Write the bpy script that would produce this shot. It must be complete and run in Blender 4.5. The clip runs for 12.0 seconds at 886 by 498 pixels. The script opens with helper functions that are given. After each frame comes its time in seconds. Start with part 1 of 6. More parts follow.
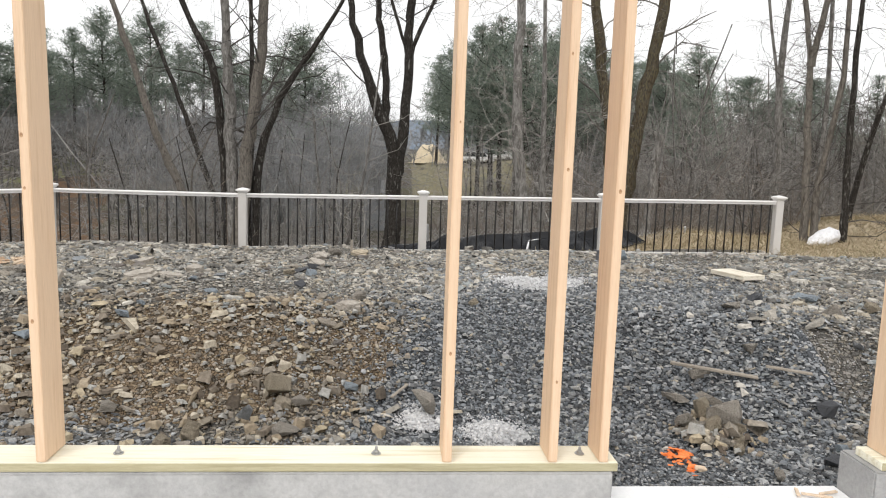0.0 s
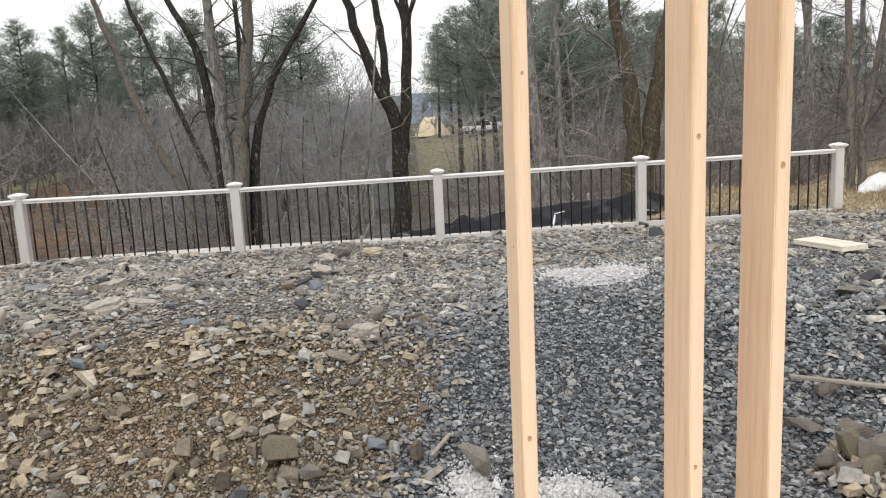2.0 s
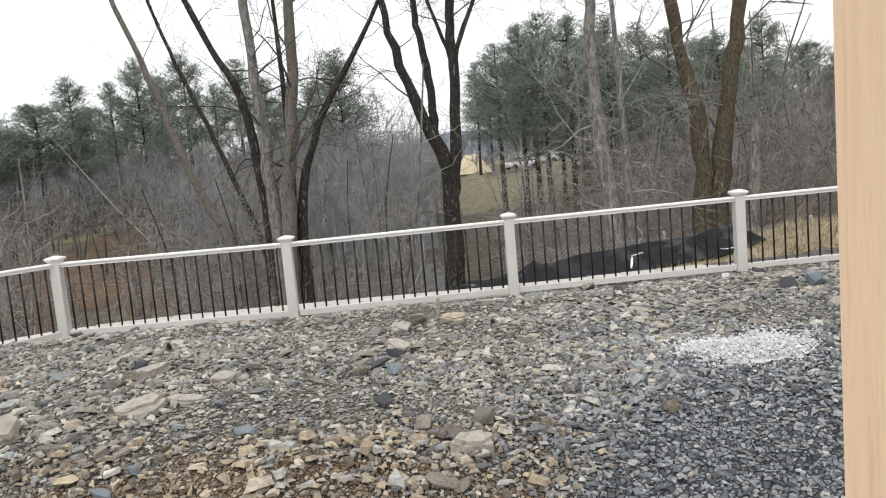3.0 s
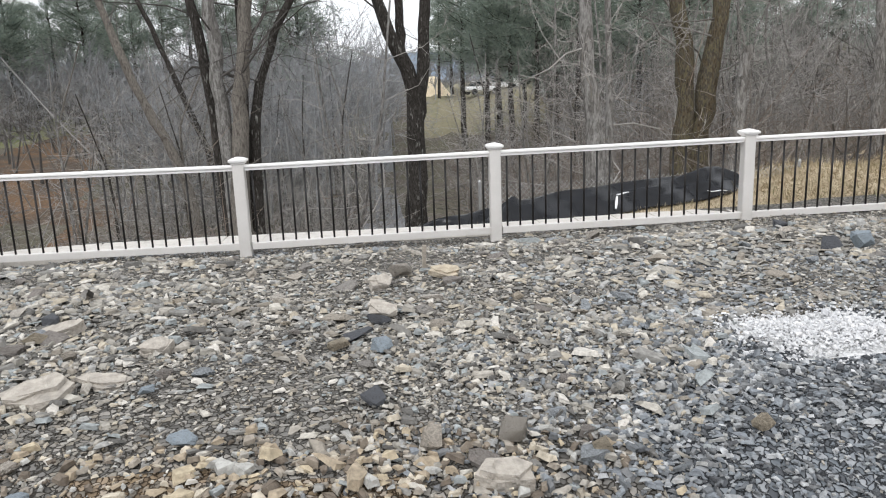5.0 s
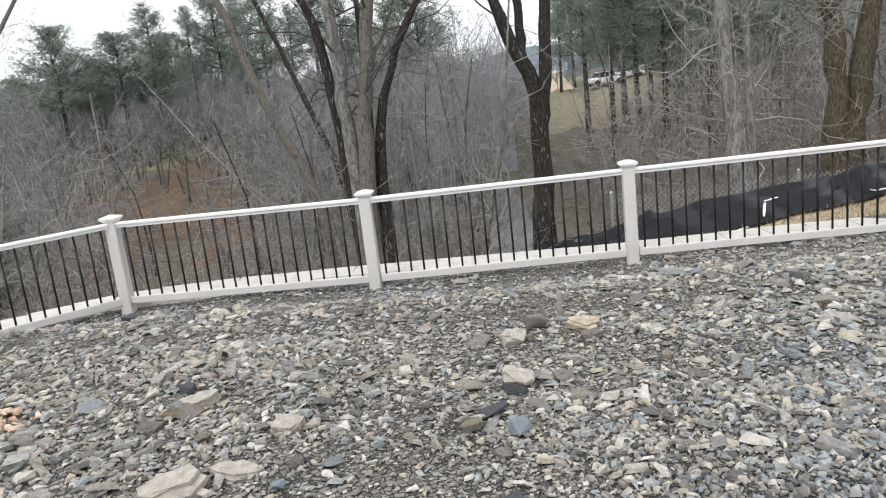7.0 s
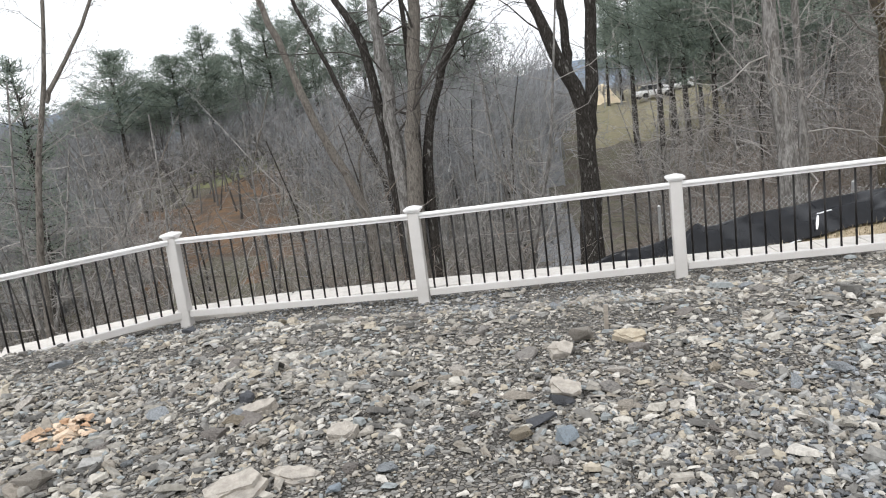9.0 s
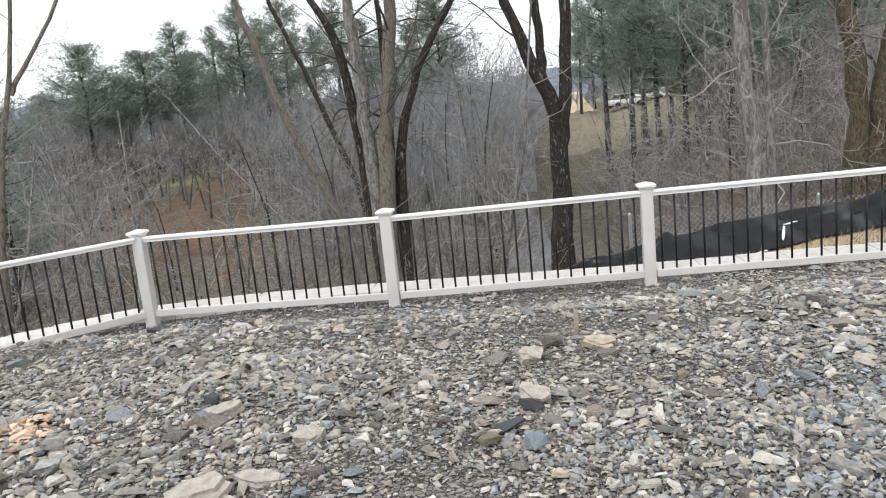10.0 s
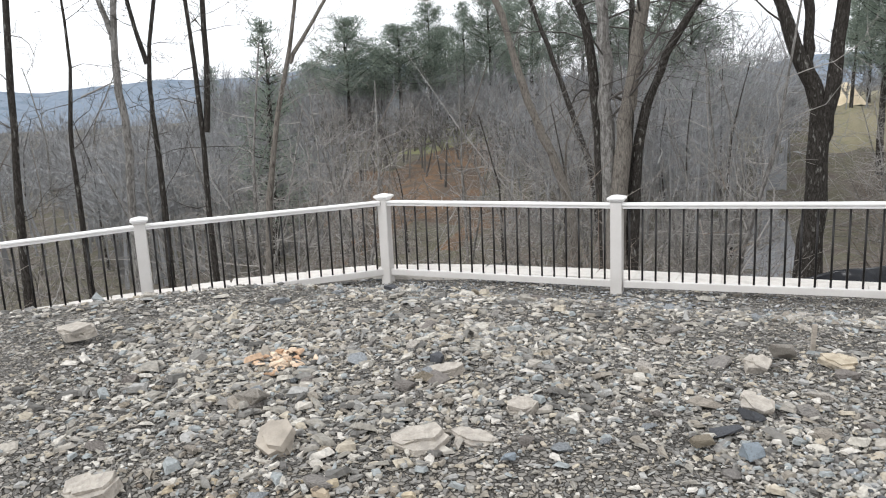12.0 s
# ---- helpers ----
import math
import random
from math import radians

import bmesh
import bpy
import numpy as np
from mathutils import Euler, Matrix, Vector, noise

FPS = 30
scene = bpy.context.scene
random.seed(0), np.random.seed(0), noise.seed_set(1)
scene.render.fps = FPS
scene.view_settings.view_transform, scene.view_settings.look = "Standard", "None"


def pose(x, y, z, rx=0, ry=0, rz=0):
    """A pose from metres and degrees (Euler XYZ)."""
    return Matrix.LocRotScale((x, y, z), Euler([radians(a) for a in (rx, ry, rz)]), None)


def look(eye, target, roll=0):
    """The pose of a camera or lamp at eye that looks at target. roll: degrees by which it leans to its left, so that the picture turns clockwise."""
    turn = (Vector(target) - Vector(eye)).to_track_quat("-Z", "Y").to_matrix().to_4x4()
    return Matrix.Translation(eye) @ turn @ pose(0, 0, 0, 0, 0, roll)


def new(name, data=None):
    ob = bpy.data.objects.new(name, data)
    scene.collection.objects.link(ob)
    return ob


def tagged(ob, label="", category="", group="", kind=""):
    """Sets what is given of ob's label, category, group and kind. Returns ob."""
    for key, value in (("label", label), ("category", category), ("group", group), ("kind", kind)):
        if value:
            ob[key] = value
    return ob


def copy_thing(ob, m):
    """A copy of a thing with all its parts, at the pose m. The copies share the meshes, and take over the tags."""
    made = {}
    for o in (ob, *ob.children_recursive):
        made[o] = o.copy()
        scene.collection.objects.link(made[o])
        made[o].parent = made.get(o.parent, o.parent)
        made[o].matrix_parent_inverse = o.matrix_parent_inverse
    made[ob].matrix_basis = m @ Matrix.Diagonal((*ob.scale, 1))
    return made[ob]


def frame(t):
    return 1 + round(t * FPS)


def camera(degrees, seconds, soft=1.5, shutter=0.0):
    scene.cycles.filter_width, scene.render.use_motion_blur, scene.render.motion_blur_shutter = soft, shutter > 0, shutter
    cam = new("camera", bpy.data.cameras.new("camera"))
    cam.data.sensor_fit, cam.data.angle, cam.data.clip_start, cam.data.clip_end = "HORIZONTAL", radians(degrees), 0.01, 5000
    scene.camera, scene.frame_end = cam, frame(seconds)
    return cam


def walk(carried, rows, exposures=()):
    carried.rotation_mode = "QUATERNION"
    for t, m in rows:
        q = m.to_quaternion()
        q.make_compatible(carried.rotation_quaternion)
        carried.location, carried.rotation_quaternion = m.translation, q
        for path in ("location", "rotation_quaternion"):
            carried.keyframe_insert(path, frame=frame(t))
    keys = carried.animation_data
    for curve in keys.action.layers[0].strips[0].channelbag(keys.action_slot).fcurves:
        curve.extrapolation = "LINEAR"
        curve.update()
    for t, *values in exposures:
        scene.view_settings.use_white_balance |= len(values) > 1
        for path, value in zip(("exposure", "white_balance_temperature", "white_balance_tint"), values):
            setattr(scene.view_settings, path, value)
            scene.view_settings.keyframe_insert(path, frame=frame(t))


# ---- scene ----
cam = camera(61.7, 12.0, soft=1.15)
PATH = [
    (0, (-0.513, -2.898, 1.494), (-0.362, -0.92, 1.24), 1.8),
    (0.5, (-0.587, -2.68, 1.496), (-0.284, -0.723, 1.218), 0.1),
    (1, (-0.645, -2.433, 1.516), (-0.237, -0.499, 1.206), -1.6),
    (1.5, (-0.546, -2.135, 1.517), (-0.267, -0.176, 1.226), -1.0),
    (2, (-0.558, -1.792, 1.505), (-0.437, 0.177, 1.177), -2.8),
    (2.3, (-0.651, -1.503, 1.538), (-0.498, 0.469, 1.246), -5.1),
    (2.5, (-0.728, -1.264, 1.558), (-0.606, 0.717, 1.306), -6.4),
    (2.7, (-0.781, -1.089, 1.558), (-0.732, 0.898, 1.335), -6.2),
    (4.3, (-0.916, -0.024, 1.551), (-0.913, 1.953, 1.248), -2.1),
    (4.5, (-0.953, 0.022, 1.532), (-0.966, 1.992, 1.185), -1.2),
    (5, (-1.036, 0.068, 1.549), (-0.902, 2.017, 1.118), -2.1),
    (5.5, (-1.039, 0.202, 1.587), (-1.036, 2.154, 1.15), -4.2),
    (6, (-1.029, 0.335, 1.719), (-1.265, 2.27, 1.273), -5.4),
    (6.5, (-1.091, 0.387, 1.752), (-1.247, 2.331, 1.308), -6.2),
    (7, (-1.041, 0.369, 1.775), (-1.248, 2.314, 1.36), -6.4),
    (7.2, (-1.026, 0.332, 1.797), (-1.311, 2.274, 1.416), -6.3),
    (8.8, (-1.041, 0.293, 1.794), (-1.392, 2.231, 1.447), -5.6),
    (9, (-1.035, 0.263, 1.794), (-1.363, 2.203, 1.433), -7.3),
    (9.5, (-1.037, 0.274, 1.795), (-1.331, 2.22, 1.437), -6.3),
    (10, (-1.04, 0.283, 1.786), (-1.291, 2.234, 1.427), -5.8),
    (10.5, (-1.039, 0.291, 1.786), (-1.272, 2.243, 1.416), -5.6),
    (11, (-1.045, 0.285, 1.781), (-1.27, 2.239, 1.418), -5.0),
    (11.5, (-1.053, 0.242, 1.787), (-1.444, 2.173, 1.442), -3.7),
    (12, (-1.042, 0.17, 1.823), (-1.865, 1.954, 1.452), -2.6),
]
EXPOSURE = [(0, 0.29, 6570, 10), (2.7, 0.34, 6510, 10), (4.3, 0.5, 6250, 10), (7.2, 0.55, 6250, 10), (12, 0.6, 6250, 10)]
walk(cam, [(t, look(eye, target, roll)) for t, eye, target, roll in PATH], exposures=EXPOSURE)

# ---- light: an overcast noon, white sky, weak broad sun ----
SUN_EL, SUN_AZ = radians(48), radians(-150)
world = bpy.data.worlds.new("overcast_sky")
scene.world = world
world.use_nodes = True
wn, wl = world.node_tree.nodes, world.node_tree.links
wn.clear()
w_out = wn.new("ShaderNodeOutputWorld")
w_bg = wn.new("ShaderNodeBackground")
w_sky = wn.new("ShaderNodeTexSky")
w_sky.sky_type = "NISHITA"
w_sky.sun_disc = False
w_sky.sun_elevation = SUN_EL
w_sky.sun_rotation = radians(150)
w_sky.air_density, w_sky.dust_density = 1.0, 4.0
w_hsv = wn.new("ShaderNodeHueSaturation")
w_hsv.inputs["Saturation"].default_value = 0.25
w_mix = wn.new("ShaderNodeMixRGB")
w_mix.inputs["Fac"].default_value = 0.8
w_noise = wn.new("ShaderNodeTexNoise")
w_noise.inputs["Scale"].default_value = 2.2
w_noise.inputs["Detail"].default_value = 5
w_ramp = wn.new("ShaderNodeValToRGB")
w_ramp.color_ramp.elements[0].position, w_ramp.color_ramp.elements[0].color = 0.3, (9.0, 9.1, 9.3, 1)
w_ramp.color_ramp.elements[1].position, w_ramp.color_ramp.elements[1].color = 0.7, (11.4, 11.4, 11.4, 1)
wl.new(w_sky.outputs[0], w_hsv.inputs["Color"])
wl.new(w_hsv.outputs[0], w_mix.inputs[1])
wl.new(w_noise.outputs["Fac"], w_ramp.inputs[0])
wl.new(w_ramp.outputs[0], w_mix.inputs[2])
wl.new(w_mix.outputs[0], w_bg.inputs["Color"])
w_bg.inputs["Strength"].default_value = 0.105
wl.new(w_bg.outputs[0], w_out.inputs[0])

sun = new("sun", bpy.data.lights.new("sun", "SUN"))
sun.data.energy, sun.data.angle, sun.data.color = 1.1, radians(20), (1.0, 0.975, 0.94)
sun.matrix_world = look((math.sin(SUN_AZ) * 30, math.cos(SUN_AZ) * 30, 30 * math.tan(SUN_EL)), (0, 0, 0))


# ---- materials ----
def material(name, colors, rough=0.8, scale=6.0, bump=0.2, bump_scale=60.0, pick="noise", stretch=(1, 1, 1), fine=0.25, metal=0.0, spec=0.3, stepped=False, stain=0.0):
    """A surface whose colour runs through colors by noise, by mesh island or by object, with fine mottling and relief."""
    m = bpy.data.materials.new(name)
    m.use_nodes = True
    n, l = m.node_tree.nodes, m.node_tree.links
    b = n["Principled BSDF"]
    co = n.new("ShaderNodeTexCoord")
    mp = n.new("ShaderNodeMapping")
    mp.inputs["Scale"].default_value = stretch
    l.new(co.outputs["Object"], mp.inputs["Vector"])
    ramp = n.new("ShaderNodeValToRGB")
    if stepped:
        ramp.color_ramp.interpolation = "CONSTANT"
    e = ramp.color_ramp.elements
    while len(e) < len(colors):
        e.new(0.5)
    for i, c in enumerate(colors):
        e[i].position = i / len(colors) if stepped else (0.32 + 0.36 * i / max(1, len(colors) - 1) if pick == "noise" else i / max(1, len(colors) - 1))
        e[i].color = (*c, 1)
    if pick == "island":
        src = n.new("ShaderNodeNewGeometry").outputs["Random Per Island"]
    elif pick == "object":
        src = n.new("ShaderNodeObjectInfo").outputs["Random"]
    else:
        t = n.new("ShaderNodeTexNoise")
        t.inputs["Scale"].default_value, t.inputs["Detail"].default_value, t.inputs["Roughness"].default_value = scale, 6, 0.6
        l.new(mp.outputs[0], t.inputs["Vector"])
        src = t.outputs["Fac"]
    l.new(src, ramp.inputs[0])
    f = n.new("ShaderNodeTexNoise")
    f.inputs["Scale"].default_value, f.inputs["Detail"].default_value, f.inputs["Roughness"].default_value = bump_scale, 5, 0.65
    l.new(mp.outputs[0], f.inputs["Vector"])
    fr = n.new("ShaderNodeMapRange")
    fr.inputs["From Min"].default_value, fr.inputs["From Max"].default_value = 0.25, 0.75
    fr.inputs["To Min"].default_value, fr.inputs["To Max"].default_value = 1 - fine, 1 + fine
    l.new(f.outputs["Fac"], fr.inputs["Value"])
    mul = n.new("ShaderNodeVectorMath")
    mul.operation = "SCALE"
    l.new(ramp.outputs[0], mul.inputs[0])
    l.new(fr.outputs[0], mul.inputs["Scale"])
    out = mul.outputs[0]
    if stain:
        s = n.new("ShaderNodeTexNoise")
        s.inputs["Scale"].default_value, s.inputs["Detail"].default_value = scale * 0.35, 4
        l.new(co.outputs["Object"], s.inputs["Vector"])
        sr = n.new("ShaderNodeMapRange")
        sr.inputs["From Min"].default_value, sr.inputs["From Max"].default_value = 0.45, 0.7
        sr.inputs["To Min"].default_value, sr.inputs["To Max"].default_value = 1.0, 1.0 - stain
        l.new(s.outputs["Fac"], sr.inputs["Value"])
        m2 = n.new("ShaderNodeVectorMath")
        m2.operation = "SCALE"
        l.new(out, m2.inputs[0])
        l.new(sr.outputs[0], m2.inputs["Scale"])
        out = m2.outputs[0]
    l.new(out, b.inputs["Base Color"])
    b.inputs["Roughness"].default_value, b.inputs["Metallic"].default_value = rough, metal
    b.inputs["Specular IOR Level"].default_value = spec
    if bump:
        bp = n.new("ShaderNodeBump")
        bp.inputs["Strength"].default_value, bp.inputs["Distance"].default_value = bump, 0.02
        l.new(f.outputs["Fac"], bp.inputs["Height"])
        l.new(bp.outputs[0], b.inputs["Normal"])
    return m


M_SHALE = material("grey_tan_shale", fine=0.38, bump=0.4, colors=[(0.345, 0.320, 0.279), (0.201, 0.193, 0.177), (0.439, 0.413, 0.363), (0.277, 0.261, 0.227), (0.323, 0.318, 0.301), (0.130, 0.125, 0.116), (0.382, 0.341, 0.272), (0.273, 0.291, 0.288), (0.510, 0.482, 0.434), (0.254, 0.229, 0.192), (0.233, 0.226, 0.209), (0.304, 0.286, 0.251)], pick="island", bump_scale=45, stepped=True, rough=0.9, spec=0.15)
M_BLUE = material("crushed_bluestone", fine=0.35, bump=0.4, colors=[(0.132, 0.139, 0.145), (0.275, 0.284, 0.288), (0.083, 0.086, 0.091), (0.407, 0.413, 0.416), (0.187, 0.201, 0.216), (0.319, 0.319, 0.308), (0.160, 0.163, 0.165), (0.226, 0.244, 0.259)], pick="island", bump_scale=60, stepped=True, rough=0.85, spec=0.2)
M_TAN = material("brown_bank_stone", fine=0.38, bump=0.4, colors=[(0.338, 0.281, 0.206), (0.213, 0.181, 0.144), (0.463, 0.413, 0.331), (0.288, 0.256, 0.213), (0.413, 0.350, 0.250), (0.150, 0.125, 0.100), (0.375, 0.369, 0.344)], pick="island", bump_scale=40, stepped=True, rough=0.92, spec=0.12)
M_DUST = material("white_stone_dust", [(0.62, 0.62, 0.62), (0.5, 0.5, 0.51), (0.72, 0.71, 0.70)], pick="island", bump_scale=70, rough=0.95, spec=0.1)
M_STONE = material("loose_stone", [(0.336, 0.300, 0.252), (0.258, 0.241, 0.221), (0.403, 0.364, 0.315), (0.345, 0.300, 0.236), (0.269, 0.284, 0.294), (0.426, 0.391, 0.347), (0.224, 0.203, 0.184)], pick="object", bump_scale=6, stepped=True, rough=0.9, spec=0.15, bump=1.0, fine=0.35)
M_SLAB = material("pale_slab_rock", [(0.353, 0.323, 0.282), (0.431, 0.394, 0.343), (0.274, 0.253, 0.224)], scale=9.0, bump_scale=30, bump=1.0, rough=0.9, spec=0.12)
M_TANROCK = material("tan_rock", [(0.351, 0.299, 0.221), (0.448, 0.389, 0.299), (0.239, 0.207, 0.161)], scale=9, bump_scale=28, bump=1.0, rough=0.9, spec=0.12)
M_DARKROCK = material("dark_slate_rock", [(0.045, 0.043, 0.045), (0.085, 0.09, 0.10), (0.06, 0.058, 0.055)], scale=6, bump_scale=25, bump=0.5, rough=0.7, spec=0.2)
M_BLUEROCK = material("blue_grey_rock", [(0.19, 0.225, 0.26), (0.25, 0.285, 0.31), (0.16, 0.18, 0.20)], scale=6, bump_scale=25, bump=0.5, rough=0.85, spec=0.15)
M_PINE_WOOD = material("fresh_spruce_lumber", [(0.62, 0.425, 0.275), (0.73, 0.54, 0.375), (0.67, 0.48, 0.325)], scale=3.0, stretch=(9, 9, 0.5), bump_scale=30, bump=0.06, rough=0.6, fine=0.07, spec=0.25)
M_KNOT = material("wood_knot", [(0.34, 0.18, 0.09), (0.50, 0.31, 0.18)], scale=60, bump=0.05, rough=0.6)
M_TREATED = material("treated_sill_wood", [(0.74, 0.695, 0.54), (0.82, 0.79, 0.66), (0.64, 0.575, 0.40)], scale=3, stretch=(0.5, 9, 9), bump_scale=30, bump=0.08, rough=0.7, fine=0.08)
M_CONCRETE = material("poured_concrete", [(0.35, 0.35, 0.35), (0.43, 0.427, 0.42), (0.29, 0.29, 0.285)], scale=2.5, bump_scale=50, bump=0.25, rough=0.85, fine=0.14, stain=0.25)
# front edge of the sill, about half as bright as its top
M_TREATED_EDGE = material("treated_front_edge", [(0.36, 0.32, 0.19), (0.45, 0.41, 0.27), (0.28, 0.25, 0.14)], scale=3, stretch=(0.5, 9, 9), bump_scale=40, bump=0.15, rough=0.8, fine=0.15)
M_SLABWHITE = material("pale_floor_slab", [(0.72, 0.72, 0.73), (0.80, 0.80, 0.80), (0.64, 0.64, 0.65)], scale=1.6, bump_scale=60, bump=0.08, rough=0.8, fine=0.05)
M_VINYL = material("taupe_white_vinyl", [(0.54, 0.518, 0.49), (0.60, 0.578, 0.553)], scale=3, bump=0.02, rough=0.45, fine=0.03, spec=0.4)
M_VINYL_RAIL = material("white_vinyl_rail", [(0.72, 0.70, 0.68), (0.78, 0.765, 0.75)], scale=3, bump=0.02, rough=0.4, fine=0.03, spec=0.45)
M_BALUSTER = material("black_aluminium", [(0.016, 0.015, 0.015), (0.028, 0.026, 0.025)], scale=8, bump=0.03, rough=0.45, metal=0.3, fine=0.1)
M_CAPBLOCK = material("cream_wall_block", [(0.52, 0.485, 0.44), (0.60, 0.57, 0.525), (0.46, 0.43, 0.39)], scale=5, bump_scale=50, bump=0.25, rough=0.9, fine=0.1)
M_TARP = material("black_plastic_sheet", [(0.006, 0.0065, 0.008), (0.013, 0.014, 0.017)], scale=5, bump_scale=6, bump=0.12, rough=0.2, fine=0.2, spec=0.22)
M_WHITEPLASTIC = material("white_plastic", [(0.75, 0.75, 0.76), (0.66, 0.66, 0.68)], scale=6, bump_scale=15, bump=0.3, rough=0.5)
M_STEEL = material("galvanised_steel", [(0.33, 0.33, 0.33), (0.45, 0.45, 0.44)], scale=9, bump=0.05, rough=0.45, metal=0.7, fine=0.1)
M_ORANGE = material("orange_plastic_netting", [(0.80, 0.16, 0.03), (0.9, 0.30, 0.10)], scale=12, bump=0.2, rough=0.6)
M_CHIP = material("peach_wood_chips", [(0.52, 0.36, 0.24), (0.66, 0.53, 0.40), (0.40, 0.25, 0.15)], pick="island", bump=0.3, rough=0.9)
M_WEATHERED = material("weathered_grey_wood", [(0.27, 0.24, 0.20), (0.36, 0.32, 0.27)], scale=5, stretch=(1, 8, 8), bump_scale=30, bump=0.3, rough=0.9)
M_BARK_GREY = material("grey_furrowed_bark", [(0.17, 0.161, 0.15), (0.26, 0.25, 0.235), (0.115, 0.107, 0.098), (0.21, 0.2, 0.187)], scale=7, stretch=(2.5, 2.5, 0.7), bump_scale=16, bump=1.0, rough=0.95, fine=0.45, spec=0.08)
M_BARK_DARK = material("dark_wet_bark", [(0.034, 0.03, 0.027), (0.062, 0.056, 0.05), (0.027, 0.024, 0.021), (0.05, 0.045, 0.04), (0.2, 0.195, 0.18)], scale=7, stretch=(2.5, 2.5, 0.7), bump_scale=16, bump=1.0, rough=0.95, fine=0.5, spec=0.08)
M_BARK_BROWN = material("brown_mottled_bark", [(0.118, 0.104, 0.088), (0.18, 0.163, 0.143), (0.075, 0.065, 0.055)], scale=7, stretch=(2.5, 2.5, 0.7), bump_scale=16, bump=1.0, rough=0.95, fine=0.45, spec=0.08)
M_BARK_MOSS = material("mossy_orange_bark", [(0.05, 0.043, 0.036), (0.10, 0.078, 0.046), (0.075, 0.066, 0.056), (0.115, 0.1, 0.058), (0.055, 0.048, 0.04)], scale=9, stretch=(2, 2, 0.6), bump_scale=18, bump=1.0, rough=0.95, fine=0.65, spec=0.08)
M_TWIG = material("grey_brown_twigs", [(0.184, 0.174, 0.163), (0.284, 0.272, 0.256), (0.125, 0.117, 0.107), (0.213, 0.2, 0.184)], pick="island", bump=0, rough=0.95, spec=0.05)
M_BRUSH = material("bare_brush_stems", [(0.163, 0.143, 0.124), (0.251, 0.224, 0.199), (0.112, 0.097, 0.083), (0.172, 0.134, 0.106), (0.30, 0.272, 0.243)], pick="island", bump=0, rough=0.95, spec=0.05)
M_PALE = material("pale_grey_twigs", [(0.288, 0.273, 0.251), (0.378, 0.356, 0.332), (0.216, 0.201, 0.183)], pick="island", bump=0, rough=0.95, spec=0.05)
# bluish grey: the haze of distance is painted into these valley twigs
M_HAZE = material("grey_twigs_painted_haze", [(0.224, 0.227, 0.231), (0.314, 0.317, 0.321), (0.162, 0.164, 0.165), (0.258, 0.252, 0.246)], pick="island", bump=0, rough=0.95, spec=0.05)
M_DARKTWIG = material("dark_twigs", [(0.075, 0.068, 0.062), (0.12, 0.112, 0.104), (0.05, 0.045, 0.04)], pick="island", bump=0, rough=0.95, spec=0.05)
M_NEEDLE = material("pine_needles", [(0.207, 0.251, 0.209), (0.269, 0.310, 0.251), (0.159, 0.200, 0.172), (0.297, 0.329, 0.262)], pick="island", bump=0, rough=0.8, spec=0.15)
nn, nl = M_NEEDLE.node_tree.nodes, M_NEEDLE.node_tree.links
n_leaf, n_mix = nn.new("ShaderNodeBsdfTranslucent"), nn.new("ShaderNodeMixShader")
n_mix.inputs[0].default_value = 0.5
nl.new(nn["Principled BSDF"].inputs["Base Color"].links[0].from_socket, n_leaf.inputs["Color"])
nl.new(nn["Principled BSDF"].outputs[0], n_mix.inputs[1])
nl.new(n_leaf.outputs[0], n_mix.inputs[2])
nl.new(n_mix.outputs[0], nn["Material Output"].inputs["Surface"])
M_STRAW = material("dry_straw_grass", [(0.41, 0.34, 0.235), (0.51, 0.44, 0.32), (0.31, 0.25, 0.17), (0.30, 0.285, 0.17)], pick="island", bump=0, rough=0.95, spec=0.05)
M_HILL = material("ridge_painted_haze", [(0.16, 0.20, 0.25), (0.20, 0.235, 0.28), (0.13, 0.165, 0.205)], scale=0.02, bump=0, rough=1.0, fine=0.1, bump_scale=0.1, spec=0.0)
M_SAND = material("yellow_sand_heap", [(0.60, 0.50, 0.345), (0.68, 0.585, 0.43)], scale=1, bump=0.3, rough=0.95)
M_CARWHITE = material("white_car_paint", [(0.75, 0.75, 0.75), (0.8, 0.8, 0.8)], scale=1, bump=0, rough=0.3, fine=0.02)
M_GLASSDARK = material("dark_window_glass", [(0.02, 0.022, 0.025), (0.03, 0.033, 0.036)], scale=1, bump=0, rough=0.1, fine=0.02, spec=0.5)
M_RUBBER = material("black_rubber", [(0.02, 0.02, 0.02), (0.03, 0.03, 0.03)], scale=5, bump=0, rough=0.8)
M_SIDING = material("grey_house_siding", [(0.42, 0.42, 0.41), (0.48, 0.48, 0.47)], scale=1, bump=0.1, rough=0.8, fine=0.06)
M_ROOF = material("dark_roof_shingle", [(0.07, 0.07, 0.07), (0.11, 0.105, 0.10)], scale=3, bump=0.3, rough=0.9)
M_ASPHALT = material("grey_valley_road", [(0.15, 0.155, 0.16), (0.19, 0.195, 0.20)], scale=1, bump=0.2, rough=0.9)
M_LAWN = material("green_field_grass", [(0.12, 0.15, 0.066), (0.16, 0.172, 0.08), (0.18, 0.17, 0.095), (0.125, 0.135, 0.072)], scale=0.5, bump=0.5, bump_scale=12, rough=0.95)
M_FIELD = material("dry_olive_field", [(0.17, 0.155, 0.095), (0.21, 0.185, 0.12), (0.145, 0.145, 0.08)], scale=0.5, bump=0.5, bump_scale=12, rough=0.95)
